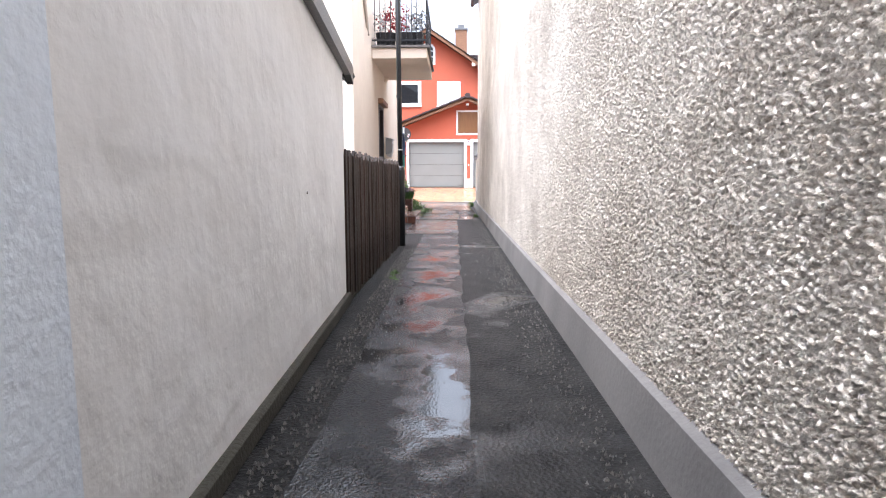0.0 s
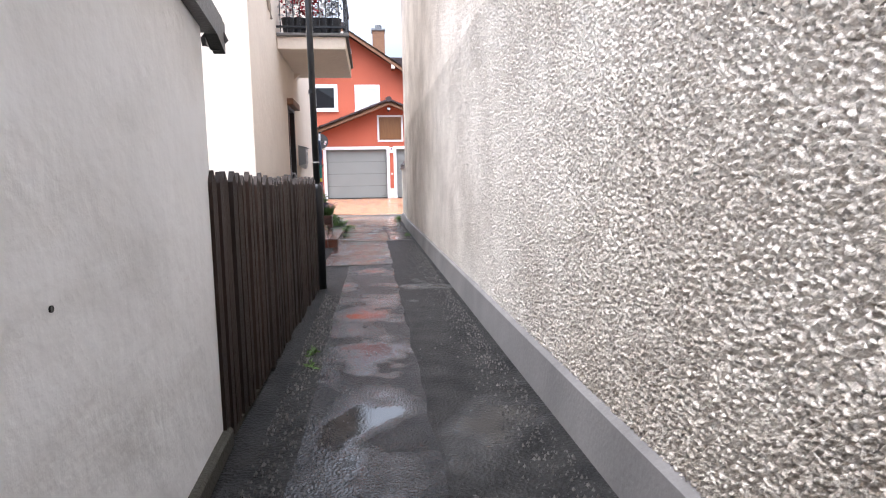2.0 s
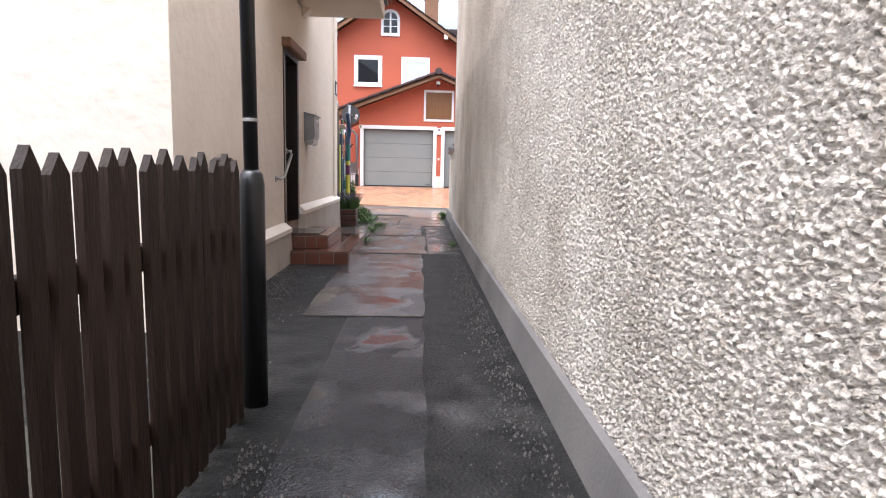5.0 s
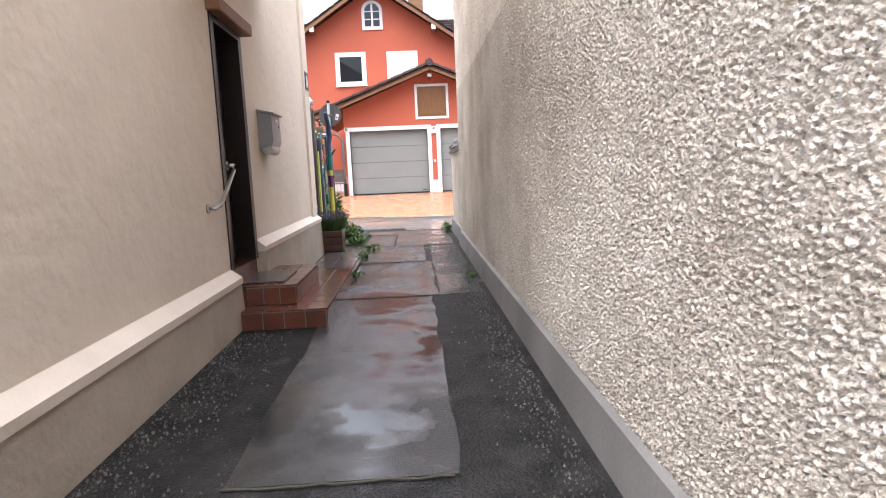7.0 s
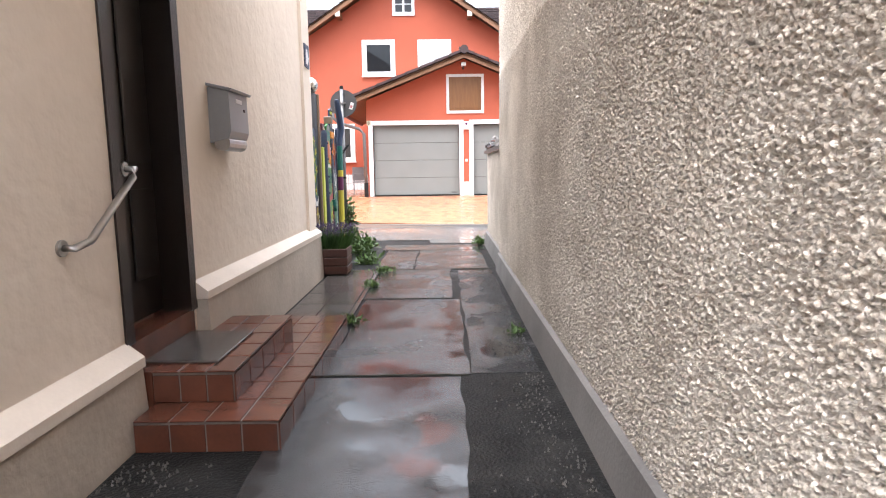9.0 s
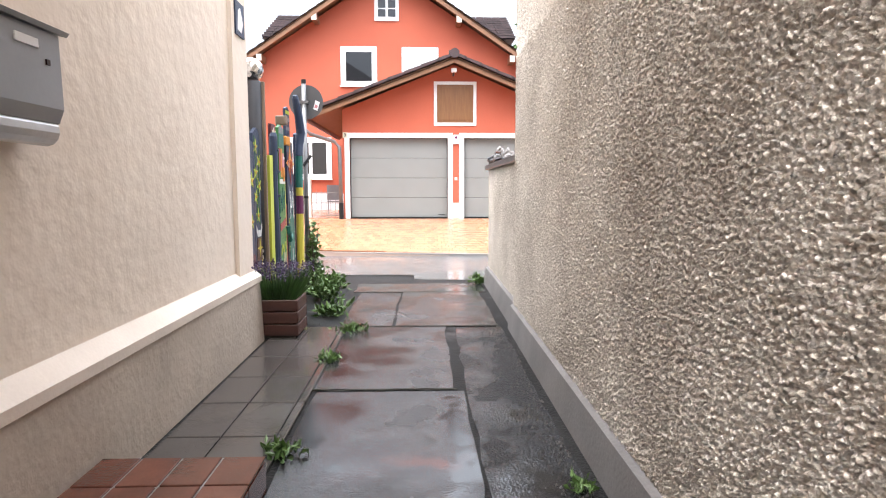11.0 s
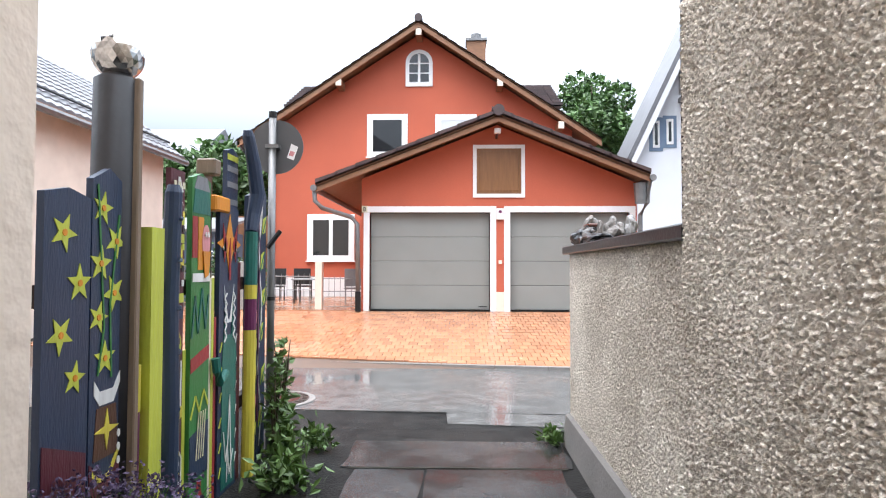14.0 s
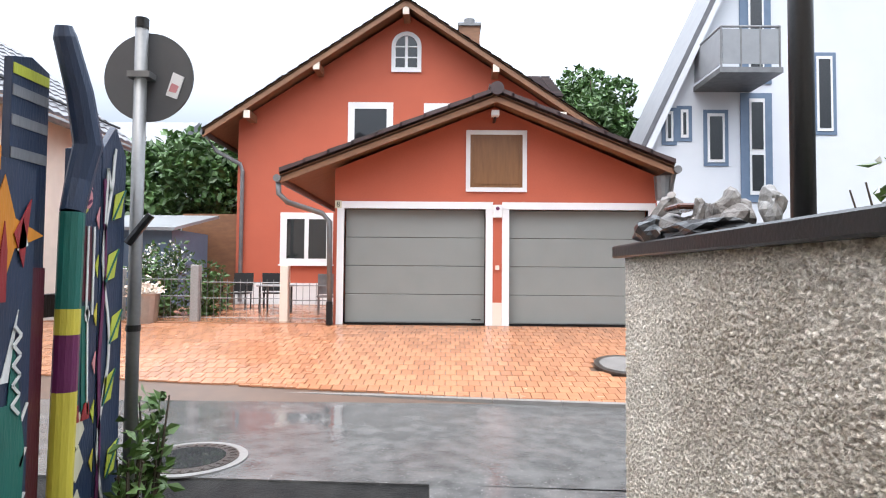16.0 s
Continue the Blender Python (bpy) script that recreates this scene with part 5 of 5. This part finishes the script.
for e in (HL, HR):
    roof_slab("roof_deck", hs, e, HA, HVY, 38, 0.06, M_TIMBER)
    roof_tiles(hs, e, HA, HVY - 0.06, 33, 0.06, 0.36, 0.34, M_ROOF)
    roof_slab("verge_board", hs, (e[0], e[1] - 0.16), (HA[0], HA[1] - 0.16), HVY, HVY + 0.05, 0.20, M_TIMBER)
for px_, pz_ in ((-2.75, 7.35), (2.35, 7.3), (-4.7, 5.95), (4.25, 5.95), (-0.22, 8.95)):
    part("purlin", B(px_ - 0.09, px_ + 0.09, HVY + 0.02, HY, pz_ - 0.13, pz_ + 0.09), M_TIMBER, hs)
    part("purlin_end", B(px_ - 0.09, px_ + 0.09, HVY + 0.005, HVY + 0.02, pz_ - 0.13, pz_ + 0.09), M_TRIM, hs)
part("ridge_tile", tube([(HA[0], HVY - 0.1, HA[1] + 0.12), (HA[0], 38, HA[1] + 0.12)], 0.13, 10), M_ROOF, hs)
part("gutter", tube([(HL[0], HVY, HL[1] - 0.02), (HL[0], 38, HL[1] - 0.02)], 0.08, 8), M_ZINC, hs)
part("downpipe", tube([(HL[0], HVY + 0.2, HL[1] - 0.05), (-5.7, HVY + 0.4, 4.95), (-5.05, HY - 0.08, 4.6), (-4.98, HY - 0.08, 4.4), (-4.98, HY - 0.08, 0.6)], 0.06, 10), M_ZINC, hs)
ch = part("chimney", B(1.35, 2.05, 32.4, 33.1, 7.5, 9.95), M_TIMBER, hs)
part("chimney_cap", B(1.30, 2.10, 32.35, 33.15, 9.95, 10.05), M_ZINC, ch)
part("chimney_pot", tube([(1.7, 32.75, 10.05), (1.7, 32.75, 10.3), (1.7, 32.75, 10.42)], [0.2, 0.2, 0.02], 10), M_ZINC, ch)
wing = part("cross_wing_roof", prism([(31.5, 7.2), (34.5, 8.85), (37.5, 7.2)], "x", -5.25, 4.7), M_ROOF, hs)
for r in range(9):
    vs = []
    bm = bmesh.new()
    y0_ = 31.5 + r * 0.33
    z0_ = 7.25 + r * 0.182
    for c in range(29):
        xx = -5.25 + c * 0.345
        box(bm, xx, xx + 0.33, y0_, y0_ + 0.36, z0_ + 0.02, z0_ + 0.10)
    tagged(part("tile_course", bm, M_ROOF, wing), kind="stuff")


def window(parent, x0, x1, z0, z1, y, mullions=1, pane=M_PANE, sill=True, blind=0.0):
    w = part("window", B(x0, x1, y - 0.004, y - 0.001, z0, z1), M_BLACK, parent)
    for bm in (B(x0 - 0.13, x0, y - 0.03, y - 0.001, z0 - 0.13, z1 + 0.13), B(x1, x1 + 0.13, y - 0.03, y - 0.001, z0 - 0.13, z1 + 0.13), B(x0, x1, y - 0.03, y - 0.001, z1, z1 + 0.13), B(x0, x1, y - 0.03, y - 0.001, z0 - 0.13, z0)):
        part("surround", bm, M_WHITE, w)
    n = mullions + 1
    for k in range(n):
        a, b = x0 + (x1 - x0) * k / n, x0 + (x1 - x0) * (k + 1) / n
        for bm in (B(a, a + 0.06, y - 0.025, y - 0.006, z0, z1), B(b - 0.06, b, y - 0.025, y - 0.006, z0, z1), B(a + 0.06, b - 0.06, y - 0.025, y - 0.006, z0, z0 + 0.06), B(a + 0.06, b - 0.06, y - 0.025, y - 0.006, z1 - 0.06, z1)):
            part("frame", bm, M_WHITE, w)
        part("pane", B(a + 0.06, b - 0.06, y - 0.012, y - 0.006, z0 + 0.06, z1 - 0.06), pane, w)
        if blind:
            part("blind", B(a + 0.06, b - 0.06, y - 0.016, y - 0.012, z1 - 0.06 - blind, z1 - 0.06), M_CURTAIN, w)
    if sill:
        part("sill", B(x0 - 0.16, x1 + 0.16, y - 0.09, y - 0.03, z0 - 0.15, z0 - 0.11), M_WHITE, w)
    return w


window(hs, -1.80, -0.74, 5.17, 6.33, HY, 0)
window(hs, 0.42, 1.5, 5.17, 6.31, HY, 0, M_PANE, True, 1.2)
window(hs, -3.73, -2.45, 1.80, 3.07, HY, 1, M_PANE, True)
aw = part("window", prism([(-0.56, 7.5), (0.08, 7.5)] + [(-0.24 + 0.32 * math.cos(math.pi * k / 12), 8.13 + 0.32 * math.sin(math.pi * k / 12)) for k in range(13)], "y", HY - 0.012, HY - 0.001), M_PANE, hs)
arch_o = [(-0.24 + 0.44 * math.cos(math.pi * k / 14), 8.13 + 0.44 * math.sin(math.pi * k / 14)) for k in range(15)]
arch_i = [(-0.24 + 0.32 * math.cos(math.pi * k / 14), 8.13 + 0.32 * math.sin(math.pi * k / 14)) for k in range(15)]
part("surround", prism([(0.20, 7.38)] + arch_o + [(-0.68, 7.38), (-0.56, 7.5)] + arch_i[::-1] + [(0.08, 7.5)], "y", HY - 0.04, HY - 0.012), M_WHITE, aw)
part("surround", B(-0.68, 0.20, HY - 0.045, HY - 0.012, 7.36, 7.5), M_WHITE, aw)
part("mullion", B(-0.28, -0.20, HY - 0.035, HY - 0.013, 7.5, 8.42), M_WHITE, aw)
for z in (7.78, 8.1):
    part("glazing_bar", B(-0.56, 0.08, HY - 0.03, HY - 0.013, z, z + 0.035), M_WHITE, aw)

# ---- terrace beside the garage ----
TZ = 0.52
for x, h, m, lb in ((-2.05, 1.08, M_TRIM, "pale concrete gate post"), (-3.75, 1.08, M_GRANITE, "grey granite gate post"), (-5.2, 1.0, M_GRANITE, "grey granite fence post")):
    tagged(mesh_ob("gate_post", B(x - 0.08, x + 0.08, 23.6, 23.76, TZ - 0.05, TZ + h, 0.012), m), lb, "post")


def wire_panel(x0, x1, y, h):
    f = thing("wire_fence", "thin galvanised wire fence panel", "fence", (0, y, TZ), group="terrace fence")
    for z in (0.08, h * 0.6, h):
        part("rail", tube([(x0, 0, z), (x1, 0, z)], 0.009, 6), M_ZINC, f)
    n = int((x1 - x0) / 0.12)
    for k in range(n + 1):
        x = x0 + (x1 - x0) * k / n
        part("bar", tube([(x, 0, 0), (x, 0, h + 0.06)], 0.006, 5), M_ZINC, f)


wire_panel(-3.66, -2.14, 23.68, 0.75)
wire_panel(-5.12, -3.84, 23.68, 0.8)
wire_panel(-1.96, -1.2, 23.68, 0.7)


def garden_chair(at, rz, m, label):
    c = thing("garden_chair", label, "chair", at, rz, group="terrace chairs")
    part("seat", B(-0.24, 0.24, -0.22, 0.24, 0.40, 0.44, 0.01), m, c)
    part("backrest", prism([(0.22, 0.46), (0.26, 0.46), (0.34, 0.92), (0.30, 0.92)], "x", -0.24, 0.24), m, c)
    for x in (-0.22, 0.20):
        part("armrest", B(x, x + 0.03, -0.2, 0.26, 0.62, 0.65), m, c)
        for y in (-0.2, 0.2):
            part("leg", B(x, x + 0.03, y, y + 0.03, 0, 0.62 if y < 0 else 0.42), m, c)


for x, y, r in ((-4.1, 27.0, 0), (-3.4, 27.4, 20), (-4.5, 26.2, 80)):
    garden_chair((x, y, TZ), r, M_BLACK, "black garden chair on terrace")
garden_chair((-1.62, 25.6, TZ), 10, M_ZINC, "grey metal garden chair beside garage")
tb = thing("garden_table", "pale square garden table on terrace", "table", (-2.9, 26.0, TZ))
part("tabletop", B(-0.35, 0.35, -0.35, 0.35, 0.62, 0.66, 0.01), M_GREYBOX, tb)
for x in (-0.3, 0.26):
    for y in (-0.3, 0.26):
        part("leg", B(x, x + 0.04, y, y + 0.04, 0, 0.62), M_BLACK, tb)
pt = thing("metal_planter", "ribbed silver metal planter", "planter", (-4.55, 23.35, TZ - 0.02))
part("tub", tube([(0, 0, 0), (0, 0, 0.02), (0, 0, 0.52), (0, 0, 0.56)], [0.2, 0.22, 0.26, 0.27], 16), M_STEEL, pt)
g = random.Random(8)
leaf_mass([(g.gauss(0, 0.13), g.gauss(0, 0.13), 0.55 + abs(g.gauss(0.05, 0.1))) for k in range(160)], 0.12, 0.03, M_TRIM, "dry_plants", pt, g)
bush((-4.9, 24.7, TZ), 0.75, 1.5, 1300, 31, "white flowering shrub beside terrace", M_LEAF, M_WHITE, 0.13)
bush((-4.1, 25.0, TZ), 0.5, 1.1, 800, 32, "dark green shrub beside terrace", M_LEAF, None, 0.13)
bush((-5.6, 23.9, TZ), 0.5, 1.3, 800, 33, "grey green shrub beside fence", M_LEAF, M_WHITE, 0.12)
tagged(mesh_ob("side_yard_wall", B(-7.0, -5.2, 30.2, 30.45, 0.5, 3.2), M_TIMBER), "red-brown boundary wall beside house", "wall", kind="structure")
sh = thing("garden_shed", "low garden shed with grey sloping roof", "shed", (-7.0, 27.2, TZ), kind="structure")
part("wall", B(-1.2, 1.1, 0, 2.2, 0, 2.0), M_BLUE, sh)
part("roof", prism([(-0.3, 1.95), (2.5, 2.5), (2.5, 2.58), (-0.3, 2.03)], "x", -1.4, 1.3), M_GREYBOX, sh)
# manhole covers
def manhole(at, rx, m):
    mh = thing("manhole_cover", "round iron manhole cover with rim", "manhole", at, kind="structure")
    part("rim", tube([(0, 0, 0.0), (0, 0, 0.012)], rx, 36), M_KERB, mh)
    part("ring", tube([(0, 0, 0.012), (0, 0, 0.018)], rx * 0.85, 36), M_IRON, mh)
    for k in range(28):
        a = 2 * math.pi * k / 28
        part("lug", B(-0.012, 0.012, -0.03, 0.03, 0, 0.006), M_IRON, mh).matrix_basis = pose(rx * 0.75 * math.cos(a), rx * 0.75 * math.sin(a), 0.018, 0, 0, math.degrees(a) + 90)
    part("lid", tube([(0, 0, 0.018), (0, 0, 0.021)], rx * 0.62, 36), m, mh)


manhole((-1.05, 17.35, -0.052), 0.46, M_PUDDLE)
mh2 = thing("manhole_cover", "concrete manhole cover set in grey cobbles", "manhole", (3.55, 20.9, drive_z(20.9) + 0.02), kind="structure")
part("rim", tube([(0, 0, -0.02), (0, 0, 0.012)], 0.42, 28), M_IRON, mh2)
part("lid", tube([(0, 0, 0.012), (0, 0, 0.018)], 0.34, 28), M_PLINTH_R, mh2)
mh2.matrix_basis = pose(3.55, 20.9, drive_z(20.9) + 0.03, 9.9, 0, 0)

# ---- neighbours and distance ----
wh = thing("apartment_house", "white apartment house with balcony and blue window surrounds", "house", kind="structure")
WY = 28.0
part("wall", prism([(6.3, 0.4), (18, 0.4), (18, 13.0), (10.1, 13.0), (6.3, 4.9)], "y", WY, WY + 0.4), M_HWALL, wh)
part("side_wall", B(6.3, 6.6, WY + 0.4, WY + 1.5, 0.4, 4.9), M_HWALL, wh)
part("roof", prism([(6.02, 4.55), (10.1, 13.2), (10.1, 13.45), (5.92, 4.65)], "y", WY - 0.35, WY + 1.6), M_ROOFG, wh)
part("verge_board", prism([(6.10, 4.35), (10.15, 13.0), (10.15, 13.2), (6.0, 4.55)], "y", WY - 0.35, WY - 0.28), M_HWALL, wh)
part("gutter", tube([(5.97, WY - 0.35, 4.52), (5.97, WY + 1.6, 4.52)], 0.08, 8), M_ZINC, wh)
bc = part("balcony", B(7.5, 9.0, WY - 1.55, WY, 6.33, 6.46), M_ZINC, wh)
for x in (7.55, 8.02, 8.48, 8.95):
    part("balcony_post", tube([(x, WY - 1.50, 6.46), (x, WY - 1.50, 7.45)], 0.025, 8), M_ZINC, bc)
part("balcony_screen", B(7.58, 8.92, WY - 1.51, WY - 1.495, 6.55, 7.4), M_GREYBOX, bc)
part("balcony_screen", B(7.53, 7.545, WY - 1.48, WY, 6.55, 7.4), M_GREYBOX, bc)
part("balcony_rail", tube([(7.55, WY, 7.46), (7.55, WY - 1.50, 7.46), (8.95, WY - 1.50, 7.46), (8.95, WY, 7.46)], 0.03, 8), M_ZINC, bc)
for x0, x1, z0, z1 in ((7.85, 8.3, 4.45, 5.75), (6.75, 6.95, 5.0, 5.8), (7.15, 7.35, 5.1, 5.85), (10.73, 11.15, 5.3, 7.3)):
    w = part("window", B(x0 - 0.1, x1 + 0.1, WY - 0.02, WY - 0.001, z0 - 0.1, z1 + 0.1), M_BLUE, wh)
    part("frame", B(x0, x1, WY - 0.035, WY - 0.02, z0, z1), M_WHITE, w)
    part("pane", B(x0 + 0.06, x1 - 0.06, WY - 0.042, WY - 0.035, z0 + 0.08, z1 - 0.08), M_PANE, w)
for z0, z1 in ((3.4, 6.3), (6.55, 9.4)):
    w = part("balcony_door", B(8.72, 9.55, WY - 0.03, WY - 0.001, z0, z1), M_BLUE, wh)
    part("frame", B(8.95, 9.35, WY - 0.05, WY - 0.03, z0 + 0.2, z1 - 0.15), M_WHITE, w)
    part("pane", B(9.0, 9.3, WY - 0.06, WY - 0.05, z0 + 0.3, z0 + 1.25), M_PANE, w)
    part("pane", B(9.0, 9.3, WY - 0.06, WY - 0.05, z0 + 1.4, z1 - 0.25), M_PANE, w)
lh = thing("neighbour_house", "low house with grey tiled roof", "house", kind="structure")
part("wall", B(-12, -6.8, 17.6, 26, 0, 4.4), M_TRIM, lh)
roof_slab("roof_deck", lh, (-6.4, 4.35), (-9.4, 6.7), 17.2, 26.4, 0.06, M_TIMBER)
roof_tiles(lh, (-6.4, 4.35), (-9.4, 6.7), 17.2, 26.4, 0.06, 0.3, 0.27, M_ROOFG)
roof_slab("roof_deck", lh, (-12.4, 4.35), (-9.4, 6.7), 17.2, 26.4, 0.06, M_ROOFG)
part("gable", prism([(-12, 4.4), (-6.8, 4.4), (-9.4, 6.6)], "y", 17.6, 17.9), M_TRIM, lh)
part("gutter", tube([(-6.36, 17.2, 4.3), (-6.36, 26.4, 4.3)], 0.08, 8), M_ZINC, lh)
part("snow_rail", tube([(-6.8, 17.3, 4.85), (-6.8, 26.3, 4.85)], 0.03, 6), M_BLACK, lh)
fh = thing("far_house", "distant house with blue-grey roof", "house", kind="structure")
part("wall", B(-18, -11.5, 37, 44, 0.3, 6.3), M_HWALL, fh)
part("roof", prism([(36.4, 6.1), (40.5, 8.6), (44.6, 6.1)], "x", -18.5, -11), M_ROOFG, fh)
tree((7.9, 41, 0.5), 11.6, 2.7, 9000, 71, "full green broadleaf tree behind houses")
tree((-8.4, 34, 0.5), 6.4, 2.5, 6000, 72, "dense green tree behind garden shed")
tree((-11.0, 33, 0.5), 5.8, 2.2, 4500, 73, "dense green tree behind garden shed")
tree((-6.6, 36, 0.5), 5.6, 1.8, 3500, 74, "green tree beside orange house")

# ---- drive pavers, last ----
drive = thing("drive_paving", "wet terracotta brick paved drive", "paving", kind="structure")
PW, PL = 0.150, 0.215
brick = bpy.data.meshes.new("brick")
bb = B(0.003, PW - 0.003, 0.003, PL - 0.003, -0.04, 0.0, 0.004)
bb.to_mesh(brick)
bb.free()
brick.materials.append(M_BRICK)
slope = math.atan2(0.565, GY - 19.5)
rest_v, rest_f, made = [], [], 0
rng = random.Random(2)
for j in range(49):
    y0 = 19.0 + j * PL * (math.cos(slope) if j < 20 else 1.0)
    for i in range(80):
        x0 = -6.4 + i * PW + (PW / 2 if j % 2 else 0)
        if x0 > 5.4 or y0 + PL < kerb_y(x0) + 0.13 or (y0 > GY - 0.1 and x0 > G0 - 0.1) or y0 > 29.3:
            continue
        if (x0 + 0.07 - 3.55) ** 2 + (y0 + 0.1 - 20.9) ** 2 < 0.2:
            continue
        on_slope = y0 < GY - 0.1
        z = (drive_z(y0) if on_slope else 0.545) + rng.uniform(-0.0015, 0.0015)
        if on_slope and -0.9 < x0 < 1.7 and made < 300 and y0 > kerb_y(x0) + 0.10:
            o = new("brick", brick)
            o.parent = drive
            o.matrix_basis = pose(x0, y0, z, math.degrees(slope), 0, 0)
            made += 1
        else:
            k, c, s = len(rest_v), math.cos(slope) if on_slope else 1, math.sin(slope) if on_slope else 0
            cut = max(0.0, kerb_y(x0 + PW / 2) + 0.095 - y0)
            for dx, dy, dz in ((0.003, 0.003, -0.02), (PW - 0.003, 0.003, -0.02), (PW - 0.003, PL - 0.003, -0.02), (0.003, PL - 0.003, -0.02), (0.006, 0.006, 0), (PW - 0.006, 0.006, 0), (PW - 0.006, PL - 0.006, 0), (0.006, PL - 0.006, 0)):
                dy = max(dy, cut)
                rest_v.append((x0 + dx, y0 + dy * c, z + dz + dy * s))
            rest_f += [(k + 4, k + 5, k + 6, k + 7), (k, k + 1, k + 5, k + 4), (k + 1, k + 2, k + 6, k + 5), (k + 2, k + 3, k + 7, k + 6), (k + 3, k, k + 4, k + 7)]
me = bpy.data.meshes.new("brick_field")
me.from_pydata(rest_v, [], rest_f)
me.materials.append(M_BRICK)
bf = tagged(new("brick_field", me), kind="stuff")
bf.parent = drive
